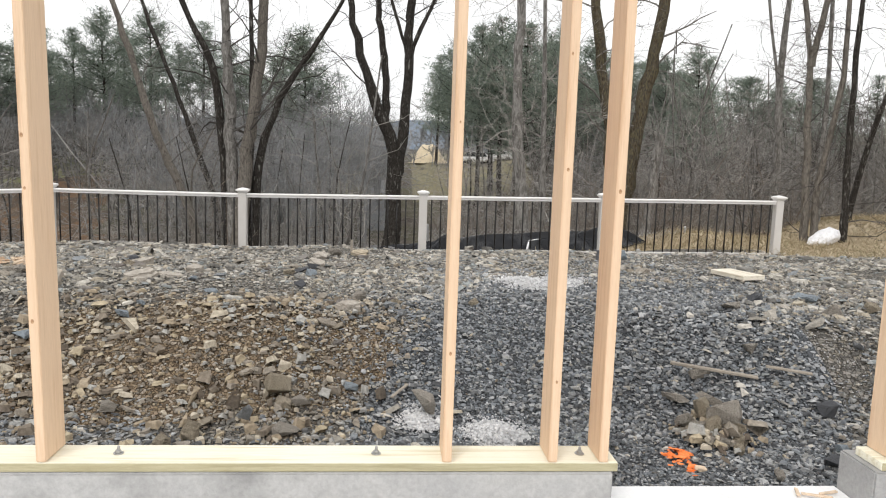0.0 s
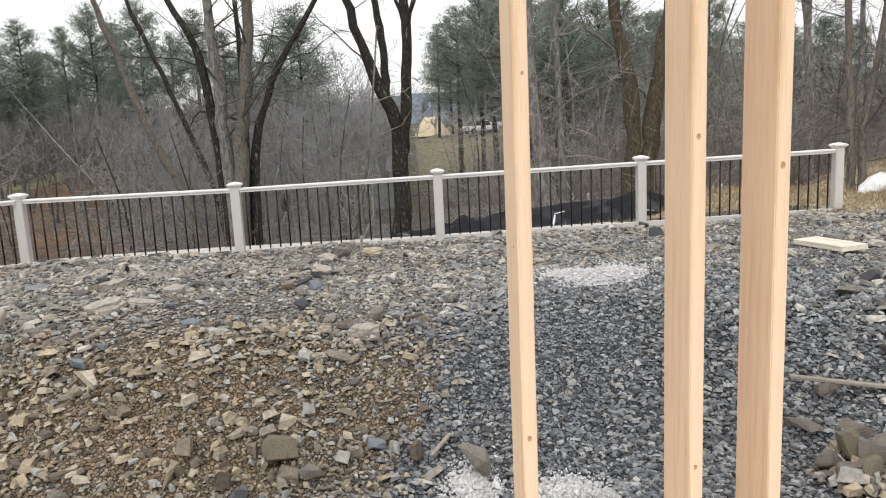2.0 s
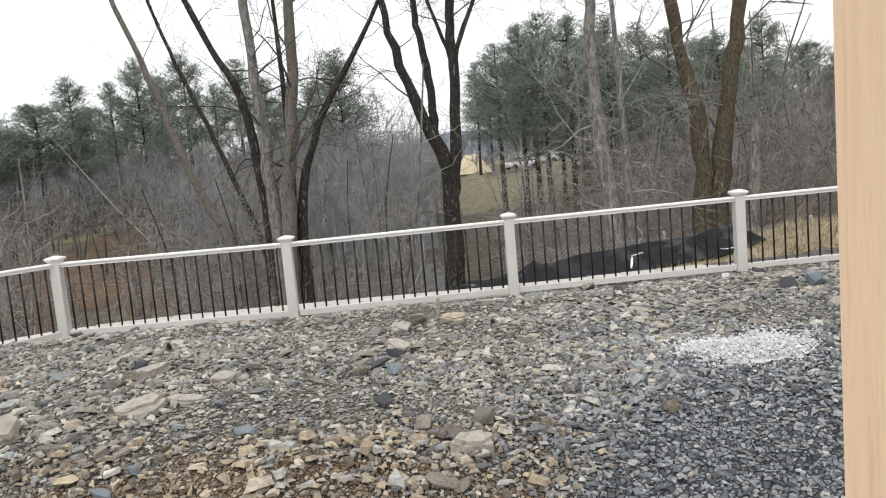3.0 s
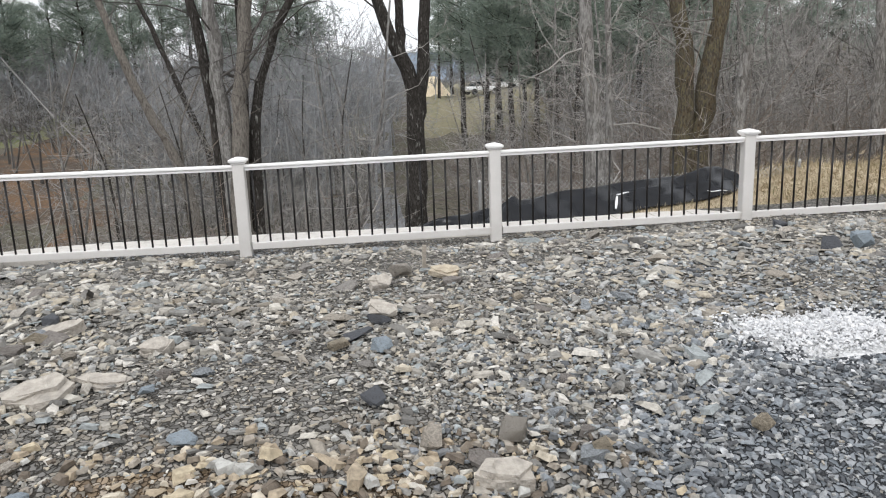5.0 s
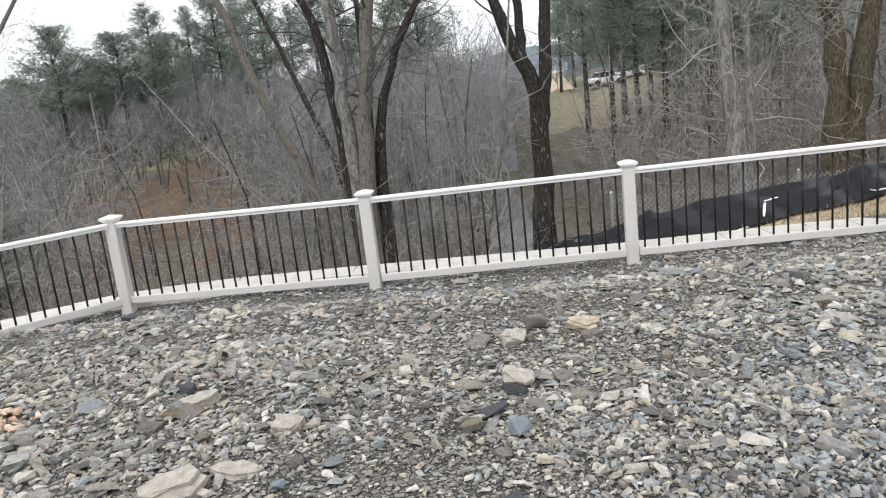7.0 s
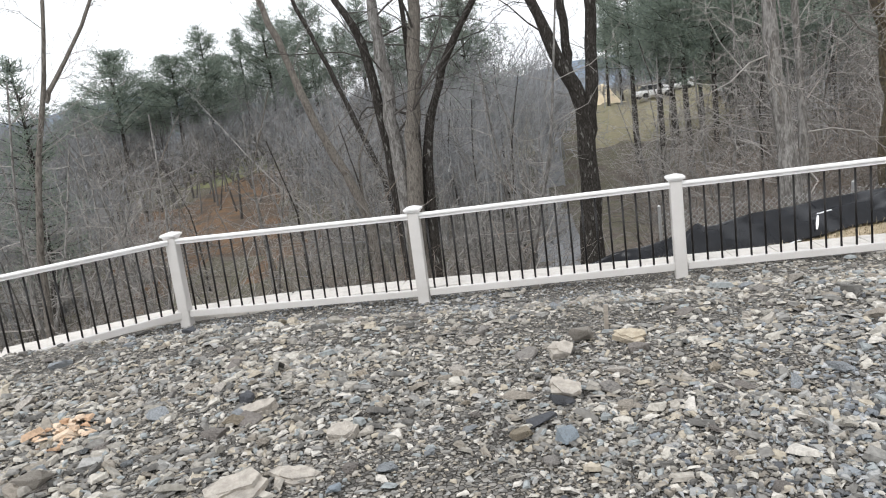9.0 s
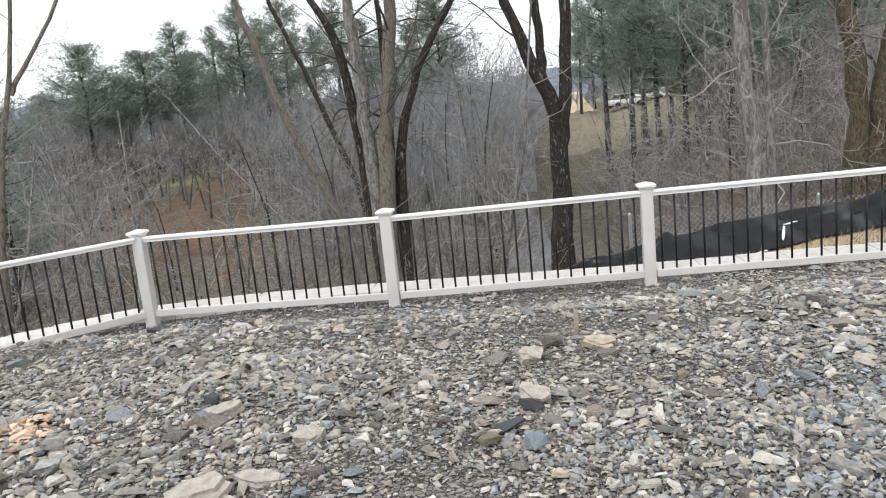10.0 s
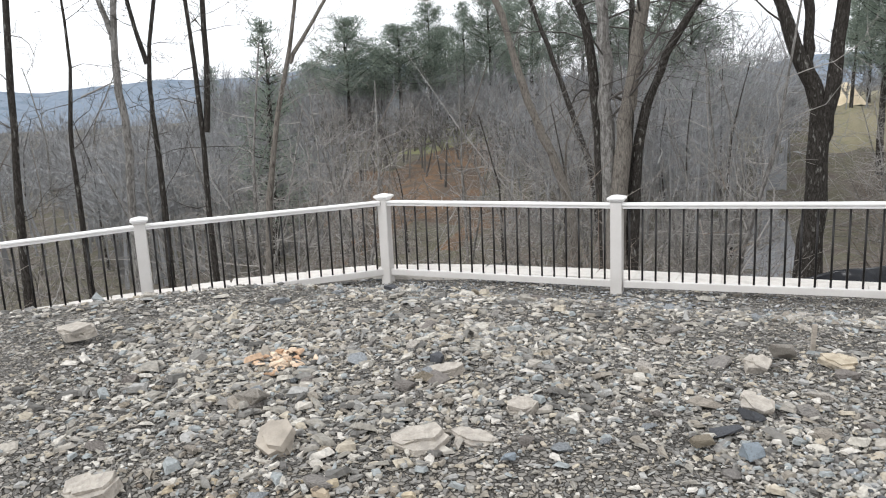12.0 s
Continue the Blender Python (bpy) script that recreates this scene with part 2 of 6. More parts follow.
# leaf colours lowered to paint in the shade of the trees above
M_LEAF = material("leaf_litter_painted_shade", [(0.12, 0.078, 0.048), (0.085, 0.066, 0.05), (0.15, 0.092, 0.052), (0.075, 0.064, 0.052)], scale=0.35, bump=0.6, bump_scale=10, rough=0.95, fine=0.4)


def pebble_bed(name, colors, gap, scale=42.0):
    """A bed of stone fines too small to be pieces: a cell for each chip, with its own colour and relief, and gaps of
    soil darkened with painted shade.
    """
    m = bpy.data.materials.new(name)
    m.use_nodes = True
    n, l = m.node_tree.nodes, m.node_tree.links
    b = n["Principled BSDF"]
    co = n.new("ShaderNodeTexCoord")
    warp = n.new("ShaderNodeTexNoise")
    warp.inputs["Scale"].default_value, warp.inputs["Detail"].default_value = 30, 3
    l.new(co.outputs["Object"], warp.inputs["Vector"])
    add = n.new("ShaderNodeMixRGB")
    add.blend_type = "LINEAR_LIGHT"
    add.inputs["Fac"].default_value = 0.018
    l.new(co.outputs["Object"], add.inputs[1])
    l.new(warp.outputs["Color"], add.inputs[2])
    cells, edges = n.new("ShaderNodeTexVoronoi"), n.new("ShaderNodeTexVoronoi")
    edges.feature = "DISTANCE_TO_EDGE"
    for v in (cells, edges):
        v.inputs["Scale"].default_value = scale
        l.new(add.outputs[0], v.inputs["Vector"])
    sep = n.new("ShaderNodeSeparateColor")
    l.new(cells.outputs["Color"], sep.inputs[0])
    ramp = n.new("ShaderNodeValToRGB")
    ramp.color_ramp.interpolation = "CONSTANT"
    e = ramp.color_ramp.elements
    while len(e) < len(colors):
        e.new(0.5)
    for i, c in enumerate(colors):
        e[i].position, e[i].color = i / len(colors), (*c, 1)
    l.new(sep.outputs[0], ramp.inputs[0])
    # gap mask: soil colour with the shade between chips painted in
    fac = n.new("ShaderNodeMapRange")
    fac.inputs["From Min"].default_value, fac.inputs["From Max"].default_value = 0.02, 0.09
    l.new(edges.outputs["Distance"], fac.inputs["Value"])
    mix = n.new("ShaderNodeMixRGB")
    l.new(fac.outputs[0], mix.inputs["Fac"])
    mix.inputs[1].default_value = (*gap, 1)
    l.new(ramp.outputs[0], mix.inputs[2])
    l.new(mix.outputs[0], b.inputs["Base Color"])
    rise = n.new("ShaderNodeMath")
    rise.operation = "MULTIPLY_ADD"
    l.new(fac.outputs[0], rise.inputs[0])
    rise.inputs[1].default_value = 0.8
    l.new(sep.outputs[1], rise.inputs[2])
    bp = n.new("ShaderNodeBump")
    bp.inputs["Strength"].default_value, bp.inputs["Distance"].default_value = 1.0, 0.012
    l.new(rise.outputs[0], bp.inputs["Height"])
    l.new(bp.outputs[0], b.inputs["Normal"])
    b.inputs["Roughness"].default_value, b.inputs["Specular IOR Level"].default_value = 0.95, 0.1
    return m


# ---- helpers for shapes ----
def np_mesh(name, verts, groups, mats, mat_index=None, smooth=False):
    """A mesh from arrays: verts (n, 3); groups of equal-sided faces (k, sides)."""
    me = bpy.data.meshes.new(name)
    verts = np.asarray(verts, dtype=np.float32)
    me.vertices.add(len(verts))
    me.vertices.foreach_set("co", verts.ravel())
    loops = np.concatenate([np.asarray(g, dtype=np.int32).ravel() for g in groups])
    sizes = np.concatenate([np.full(len(g), np.asarray(g).shape[1], dtype=np.int32) for g in groups])
    me.loops.add(len(loops))
    me.loops.foreach_set("vertex_index", loops)
    me.polygons.add(len(sizes))
    me.polygons.foreach_set("loop_start", np.concatenate([[0], np.cumsum(sizes)[:-1]]).astype(np.int32))
    if mat_index is not None:
        me.polygons.foreach_set("material_index", np.asarray(mat_index, dtype=np.int32))
    me.polygons.foreach_set("use_smooth", np.full(len(sizes), smooth, dtype=bool))
    for m in mats if isinstance(mats, (list, tuple)) else [mats]:
        me.materials.append(m)
    me.update(calc_edges=True)
    me.validate()
    return me


def bm_mesh(name, bm, mat, smooth=False):
    me = bpy.data.meshes.new(name)
    bmesh.ops.recalc_face_normals(bm, faces=bm.faces)
    for f in bm.faces:
        f.smooth = smooth
    bm.to_mesh(me)
    bm.free()
    me.materials.append(mat)
    return me


def under(name, me, parent, label="", m=None):
    """A mesh object as a part of parent."""
    ob = new(name, me)
    ob.parent = parent
    if m is not None:
        ob.matrix_basis = m
    return tagged(ob, label)


def part(name, bm, mat, parent, label="", m=None, smooth=False):
    return under(name, bm_mesh(name, bm, mat, smooth), parent, label, m)


def box_bm(x0, x1, y0, y1, z0, z1, bevel=0.004, segments=1):
    bm = bmesh.new()
    bmesh.ops.create_cube(bm, size=1)
    for v in bm.verts:
        v.co = Vector((x0 + (v.co.x + 0.5) * (x1 - x0), y0 + (v.co.y + 0.5) * (y1 - y0), z0 + (v.co.z + 0.5) * (z1 - z0)))
    if bevel:
        bmesh.ops.bevel(bm, geom=list(bm.edges), offset=bevel, segments=segments, affect="EDGES")
    return bm


def lathe_bm(profile, sides=12):
    """A turned solid from (radius, z) pairs."""
    bm = bmesh.new()
    rings = []
    for r, z in profile:
        rings.append([bm.verts.new((r * math.cos(2 * math.pi * i / sides), r * math.sin(2 * math.pi * i / sides), z)) for i in range(sides)])
    for a, b in zip(rings, rings[1:]):
        for i in range(sides):
            bm.faces.new((a[i], a[(i + 1) % sides], b[(i + 1) % sides], b[i]))
    bm.faces.new(rings[0][::-1])
    bm.faces.new(rings[-1])
    return bm


def smooth01(a, b, x):
    t = np.clip((x - a) / (b - a), 0, 1)
    return t * t * (3 - 2 * t)


# ---- the lie of the land ----
EDGE = np.array([(-30, -22), (-14, -5), (-9.9, 2.1), (-7.6, 5.6), (-6.6, 6.65), (-5.3, 7.5), (-4, 7.68), (-2.5, 7.75), (-0.3, 7.75), (0.6, 8.9), (2, 10.6), (5, 11.6), (9, 14), (16, 19), (40, 30)], dtype=float)


def edge_distance(x, y):
    """How far outside the levelled yard a point lies; negative inside."""
    best, sign = np.full(x.shape, 1e9), np.ones(x.shape)
    for (ax, ay), (bx, by) in zip(EDGE, EDGE[1:]):
        dx, dy = bx - ax, by - ay
        t = np.clip(((x - ax) * dx + (y - ay) * dy) / (dx * dx + dy * dy), 0, 1)
        d = np.hypot(x - ax - t * dx, y - ay - t * dy)
        side = np.sign((x - ax) * -dy + (y - ay) * dx)
        nearer = d < best - 1e-9
        best, sign = np.where(nearer, d, best), np.where(nearer, side, sign)
    return best * sign


def ripple(x, y):
    return (np.sin(x * 3.1 + 1.3 * np.sin(y * 2.3)) * np.cos(y * 2.7 + 0.7 * np.sin(x * 1.9)) + 0.5 * np.sin(x * 7.3 + y * 4.1) * np.cos(y * 6.7 - x * 2.2)) / 1.5


def land(x, y):
    """Height of the ground."""
    x, y = np.asarray(x, dtype=float), np.asarray(y, dtype=float)
    # gravel bank: low by the wall, up to a crest, down again to the railing
    foot = 1.02 + 0.12 * np.sin(x * 1.7 + 0.5) - 0.22 * smooth01(0.6, 2.2, x) - 0.1 * smooth01(-1.5, -4, x)
    bank = -0.035 + 0.5 * smooth01(foot, foot + 1.15, y) + 0.03 * smooth01(1.7, 2.9, y) + 0.03 * np.exp(-((x + 2.3) / 0.7) ** 2 - ((y - 2.6) / 0.5) ** 2)
    fence_z = 0.05 + 0.03 * np.clip(x + 1, 0, 6) - 0.03 * np.clip(-4 - x, 0, 6)
    line = 6.9 - 0.85 * np.clip(-4.84 - x, 0, 6)
    bank = bank + (fence_z - bank) * smooth01(line - 2.35, line - 0.05, y)
    bank += 0.025 * ripple(x, y) * smooth01(0.4, 1.5, y)
    bank += (0.02 * np.clip(x - 8, 0, 30) - 0.05 * np.clip(x - 5, 0, 3)) * smooth01(3, 9, y)
    bank -= 0.24 * smooth01(7.7, 8.3, y) * (1 - smooth01(3.2, 5.6, x))
    bank -= 0.06 * np.clip(y - 8.3, 0, 4) * (1 - smooth01(4, 6, x))
    bank -= 0.055 * np.clip(y - 8.6, 0, 8) * smooth01(4.9, 6.2, x)
    bank += 0.42 * smooth01(7.7, 10.2, x) * smooth01(6.5, 10, y)
    bank = np.where(y < 0.25, -0.2, bank)
    # valley and far slopes beyond the edge
    s = edge_distance(x, y)
    r = np.hypot(x, y)
    az = np.degrees(np.arctan2(x, y))
    fall = np.interp(s, [0, 0.12, 0.5, 3, 8, 15, 28, 45, 400], [0, 0.35, 0.55, 1.5, 2.7, 3.6, 5.0, 5.6, 5.6])
    rightside = smooth01(8, 26, az)
    fall = fall * (1 - 0.62 * rightside)
    left = smooth01(-8, -16, az) * (1 - smooth01(-30, -44, az))
    rise_c = np.interp(r, [0, 55, 80, 100, 140, 250, 600, 3000], [0, 0, 4.6, 7.0, 7.4, 6.5, 8, 20])
    rise_l = np.interp(r, [0, 30, 48, 56, 70, 140, 300, 3000], [0, 0.4, 4.0, 5.2, 6.1, 7, 8, 20])
    rise_f = np.interp(r, [0, 80, 200, 3000], [0, 0, -6, 0])
    far_left = smooth01(-34, -48, az)
    rise = rise_c + (rise_l - rise_c) * left
    rise = rise + (rise_f - rise) * far_left
    out = bank - fall + rise + 0.25 * ripple(x * 0.12, y * 0.12) * smooth01(3, 12, s) + 0.05 * ripple(x, y) * smooth01(1, 4, s)
    return np.where(s > 0, out, bank)


def land_z(x, y):
    return float(land(np.array([x]), np.array([y]))[0])


def spread(lo, hi, fine_lo, fine_hi, step, grow=1.16):
    a = list(np.arange(fine_lo, fine_hi + 1e-6, step))
    d, v = step, fine_hi
    while v < hi:
        d *= grow
        v += d
        a.append(v)
    d, v, low = step, fine_lo, []
    while v > lo:
        d *= grow
        v -= d
        low.append(v)
    return np.array(low[::-1] + a)


xs = spread(-2600, 2600, -8.0, 6.5, 0.1)
ys = spread(-400, 2900, 0.2, 8.4, 0.1)
gx, gy = np.meshgrid(xs, ys)
gz = land(gx, gy)
nx, ny = len(xs), len(ys)
idx = np.arange(nx * ny).reshape(ny, nx)
quads = np.stack([idx[:-1, :-1], idx[:-1, 1:], idx[1:, 1:], idx[1:, :-1]], -1).reshape(-1, 4)
cx, cy = (gx[:-1, :-1] + gx[1:, 1:]).ravel() / 2, (gy[:-1, :-1] + gy[1:, 1:]).ravel() / 2
caz, cr, cs = np.degrees(np.arctan2(cx, cy)), np.hypot(cx, cy), edge_distance(cx, cy)
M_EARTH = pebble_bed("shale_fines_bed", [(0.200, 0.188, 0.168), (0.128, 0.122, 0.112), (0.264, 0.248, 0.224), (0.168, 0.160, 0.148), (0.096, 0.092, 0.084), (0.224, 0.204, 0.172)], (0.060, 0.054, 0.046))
M_VALLEY = material("valley_floor_litter", [(0.085, 0.073, 0.062), (0.13, 0.114, 0.098), (0.108, 0.102, 0.072), (0.15, 0.132, 0.11)], scale=0.35, bump=0.8, bump_scale=7, rough=0.97, fine=0.5, spec=0.05)
M_DRYGRASS = material("matted_straw_ground", [(0.34, 0.275, 0.185), (0.43, 0.36, 0.255), (0.26, 0.205, 0.135)], scale=1.5, bump=0.8, bump_scale=25, rough=0.97, fine=0.4, spec=0.05)
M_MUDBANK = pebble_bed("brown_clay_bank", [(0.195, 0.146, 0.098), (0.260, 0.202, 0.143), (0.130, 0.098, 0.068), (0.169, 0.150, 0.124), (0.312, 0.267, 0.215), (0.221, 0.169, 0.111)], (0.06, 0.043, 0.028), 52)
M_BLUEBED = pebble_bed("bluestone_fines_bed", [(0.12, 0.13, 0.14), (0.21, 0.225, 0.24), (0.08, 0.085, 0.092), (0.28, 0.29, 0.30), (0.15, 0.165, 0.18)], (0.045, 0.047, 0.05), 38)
gi = np.zeros(len(quads), dtype=int)
gi[cs > 0.1] = 1
wob = ripple(cx * 0.6, cy * 0.6)
gi[((cx > 4.6 + 0.5 * wob) & (cy > 5.6 + 0.4 * wob) & (cs < 1.5)) | ((cs < 0.6) & (cy > 8.0) & (cx > -0.1))] = 2
gi[(cx + 0.2 * wob > -0.45 + 0.4 * (cy - 1.6)) & (cx < 2.1 + wob * 0.4) & (cy > 0.2) & (cy < 3.0 + 0.3 * wob)] = 7
gi[(np.hypot((cx + 1.75 + 0.3 * wob) / 1.35, (cy - 1.58) / 0.48) < 1)] = 3
M_DUSTBED = material("white_dust_bed", [(0.60, 0.60, 0.60), (0.70, 0.70, 0.69), (0.48, 0.48, 0.48)], scale=9, bump=0.6, bump_scale=60, rough=0.97, fine=0.2, spec=0.05)
dust_d = np.minimum(np.hypot((cx - 0.68) / 0.36, (cy - 2.85) / 0.26), np.hypot((cx - 0.12) / 0.16, (cy - 1.02) / 0.2))
gi[(dust_d < 1 + 0.12 * ripple(cx * 2, cy * 2)) & (cy < 4)] = 6
gi[(caz > -33 + 1.5 * np.sin(cr * 0.9)) & (caz < -21.5 + 1.2 * np.sin(cr * 0.7 + 1)) & (cr > 36 + 3 * np.sin(caz * 2.1)) & (cr < np.interp(caz, [-33, -28, -26, -22], [46, 51, 55, 55]) + 1.5 * np.sin(caz * 2.3))] = 4
gi[(caz > -27) & (caz < -20) & (cr > 56) & (cr < 82)] = 5
gi[(caz > -6.5) & (caz < -2.2) & (cr > 72) & (cr < 96)] = 8
gi[(caz > 1.5) & (caz < 13) & (cr > 74) & (cr < 120)] = 8
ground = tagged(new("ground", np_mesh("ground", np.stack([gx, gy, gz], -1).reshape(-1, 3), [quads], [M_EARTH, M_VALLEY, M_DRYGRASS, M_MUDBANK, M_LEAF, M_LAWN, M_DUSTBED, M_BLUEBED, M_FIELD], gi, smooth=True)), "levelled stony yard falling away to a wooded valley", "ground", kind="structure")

# a blue ridge far behind the valley, its haze painted into the base colour
ridge_az = np.radians(np.arange(-100, 60, 1.0))
ridge_el = np.radians(3.0 - 0.9 * smooth01(radians(-32), radians(-12), ridge_az) + 0.5 * np.sin(ridge_az * 9) + 0.25 * np.sin(ridge_az * 23 + 1) + 0.05 * np.sin(ridge_az * 71))
top = np.stack([2400 * np.sin(ridge_az), 2400 * np.cos(ridge_az), 2400 * np.tan(ridge_el)], -1)
mid = np.stack([2250 * np.sin(ridge_az), 2250 * np.cos(ridge_az), 2250 * np.tan(ridge_el * 0.55)], -1)
low = np.stack([1900 * np.sin(ridge_az), 1900 * np.cos(ridge_az), 0 * ridge_az - 60], -1)
k = len(ridge_az)
a = np.arange(k - 1)
tagged(new("backdrop_ridge", np_mesh("backdrop_ridge", np.concatenate([low, mid, top]), [np.stack([a, a + 1, a + 1 + k, a + k], -1), np.stack([a + k, a + 1 + k, a + 1 + 2 * k, a + 2 * k], -1)], M_HILL, smooth=True)), "wooded ridge on the horizon, its blue haze painted on", "hill", kind="structure")

# ---- house shell: low concrete wall, sill, studs, floor slab ----
floor = tagged(new("floor", bm_mesh("floor", box_bm(-7, 6, -7.5, 0.24, -0.12, 0.012, 0.006), M_SLABWHITE)), "pale concrete floor slab of the unfinished house", "floor", kind="structure")
FRONT_Y, TOP_Z = 0.0, 0.198
tagged(new("wall_1", bm_mesh("wall_1", box_bm(-7, 0.448, -0.012, 0.245, -0.25, TOP_Z, 0.008, 2), M_CONCRETE)), "low grey concrete foundation wall under the stud frame", "foundation wall", kind="structure")
tagged(new("wall_2", bm_mesh("wall_2", box_bm(1.595, 6, -0.012, 0.245, -0.25, TOP_Z, 0.008, 2), M_CONCRETE)), "low grey concrete foundation wall beside the doorway", "foundation wall", kind="structure")
step = tagged(new("floor_edge", bm_mesh("floor_edge", box_bm(0.452, 1.591, 0.06, 0.25, -0.2, 0.018, 0.004), M_SLABWHITE)), "white threshold strip in the doorway", "threshold", kind="structure")


def sill_plate(x0, x1):
    bm = box_bm(x0, x1, FRONT_Y, FRONT_Y + 0.184, TOP_Z + 0.001, TOP_Z + 0.039, 0.003)
    ob = tagged(new("sill_plate", bm_mesh("sill_plate", bm, M_TREATED)), "pale pressure-treated sill plate bolted to the concrete wall", "sill plate")
    part("edge_face", box_bm(x0 + 0.002, x1 - 0.002, FRONT_Y - 0.003, FRONT_Y + 0.004, TOP_Z + 0.003, TOP_Z + 0.0365, 0.001), M_TREATED_EDGE, ob, "greenish tan front edge, darker than the top")
    return ob


for x0, x1 in ((-3.6, 0.470), (-7, -3.603), (1.63, 6)):
    sill_plate(x0, x1)
SILL_TOP = TOP_Z + 0.04


def stud(x, lean=0.0, depth=0.184, seed=0, turn=0.0):
    """A spruce two-by-eight with a few knots."""
    rng = np.random.default_rng(seed)
    bm = box_bm(-0.019, 0.019, -depth / 2, depth / 2, 0, 2.36, 0.003, 2)
    ob = tagged(new("wall_stud", bm_mesh("wall_stud", bm, M_PINE_WOOD)), "fresh pale spruce wall stud standing on the sill plate", "stud", group="studs of the wall frame")
    ob.matrix_basis = pose(x, FRONT_Y + depth / 2 + 0.001, SILL_TOP + 0.001, 0, lean, turn)
    for i in range(6):
        face = rng.integers(3)
        z, u, r = rng.uniform(0.15, 2.2), rng.uniform(-0.7, 0.7), rng.uniform(0.003, 0.008)
        k = lathe_bm([(r, -0.001), (r * 0.9, 0.0006)], 10)
        m = (pose(u * 0.019 * 0.7, -depth / 2, z, 90) if face == 0 else pose(-0.019 if face == 1 else 0.019, u * depth * 0.45, z, 0, -90 if face == 1 else 90)) @ Matrix.Diagonal((1, 1.5, 1, 1))
        part("knot", k, M_KNOT, ob, "", m)
    return ob


stud(-1.855, -0.7, seed=1)
stud(-0.248, 0.2, seed=2)
stud(0.193, 0.1, seed=3)
stud(0.408, 0.15, seed=4)
stud(1.70, 0.3, seed=5)
stud(1.84, -0.2, seed=6)


def anchor_bolt(x):
    root = tagged(new("anchor_bolt", bm_mesh("anchor_bolt", lathe_bm([(0.0065, -0.03), (0.0065, 0.028), (0.005, 0.031)], 10), M_STEEL)), "short steel anchor bolt with nut and washer on the sill", "bolt", group="anchor bolts")
    root.matrix_basis = pose(x, FRONT_Y + 0.092, SILL_TOP, 0, 3, 0)
    part("washer", lathe_bm([(0.02, 0.0005), (0.02, 0.0035), (0.019, 0.004)], 16), M_STEEL, root)
    part("nut", lathe_bm([(0.0115, 0.004), (0.0125, 0.006), (0.0125, 0.013), (0.0115, 0.015)], 6), M_STEEL, root)
    return root


for x in (-1.59, -0.54, 0.328):
    anchor_bolt(x)


def wood_debris(x, y, z, length, yaw, tilt, w=0.03, mat=M_WEATHERED, label="splintered scrap of wood lying on the floor slab"):
    bm = box_bm(-length / 2, length / 2, -w / 2, w / 2, -w * 0.2, w * 0.2, w * 0.08)
    for v in bm.verts:
        v.co.y *= 1 - 0.5 * abs(v.co.x / length)
        v.co.z += 0.15 * v.co.x * v.co.x / length
    ob = tagged(new("wood_scrap", bm_mesh("wood_scrap", bm, mat)), label, "wood scrap")
    ob.matrix_basis = pose(x, y, z, 0, tilt, yaw)
    return ob


for x, y, L, yaw in ((1.43, 0.12, 0.13, -20), (1.50, 0.15, 0.1, 15), (1.36, 0.16, 0.08, 70), (1.47, 0.09, 0.07, -50)):
    wood_debris(x, y, 0.027, L, yaw, 0, 0.02, M_CHIP)

# ---- railing ----
POSTS = [(-9.1, 1.75, 0.80), (-8.02, 3.42, 0.865), (-6.56, 5.30, 0.93), (-4.84, 6.97, 0.96), (-2.41, 7.0, 0.957), (-0.04, 7.03, 0.987), (2.42, 7.01, 1.019), (4.88, 7.0, 1.05)]
railing = tagged(new("railing"), "taupe-white vinyl railing with black metal balusters round the yard", "railing")
railing.empty_display_size = 0.2
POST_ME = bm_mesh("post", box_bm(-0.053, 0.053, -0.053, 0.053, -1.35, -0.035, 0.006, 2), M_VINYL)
cap_bm = bmesh.new()
rings = []
for half, z in ((0.055, -0.045), (0.062, -0.04), (0.064, -0.03), (0.078, -0.022), (0.08, -0.004), (0.066, 0.004), (0.012, 0.02)):
    rings.append([cap_bm.verts.new((sx * half, sy * half, z)) for sx, sy in ((-1, -1), (1, -1), (1, 1), (-1, 1))])
for a, b in zip(rings, rings[1:]):
    for i in range(4):
        cap_bm.faces.new((a[i], a[(i + 1) % 4], b[(i + 1) % 4], b[i]))
cap_bm.faces.new(rings[0][::-1])
cap_bm.faces.new(rings[-1])
CAP_ME = bm_mesh("cap", cap_bm, M_VINYL_RAIL)
BAL_ME = bm_mesh("baluster", lathe_bm([(0.0095, 0), (0.0095, 1.0)], 10), M_BALUSTER, True)


def rail_bm(length, profile):
    """A straight rail along x from a closed (y, z) profile."""
    bm = bmesh.new()
    ends = [[bm.verts.new((x, y, z)) for y, z in profile] for x in (0, length)]
    n = len(profile)
    for i in range(n):
        bm.faces.new((ends[0][i], ends[0][(i + 1) % n], ends[1][(i + 1) % n], ends[1][i]))
    bm.faces.new(ends[0][::-1])
    bm.faces.new(ends[1])
    return bm


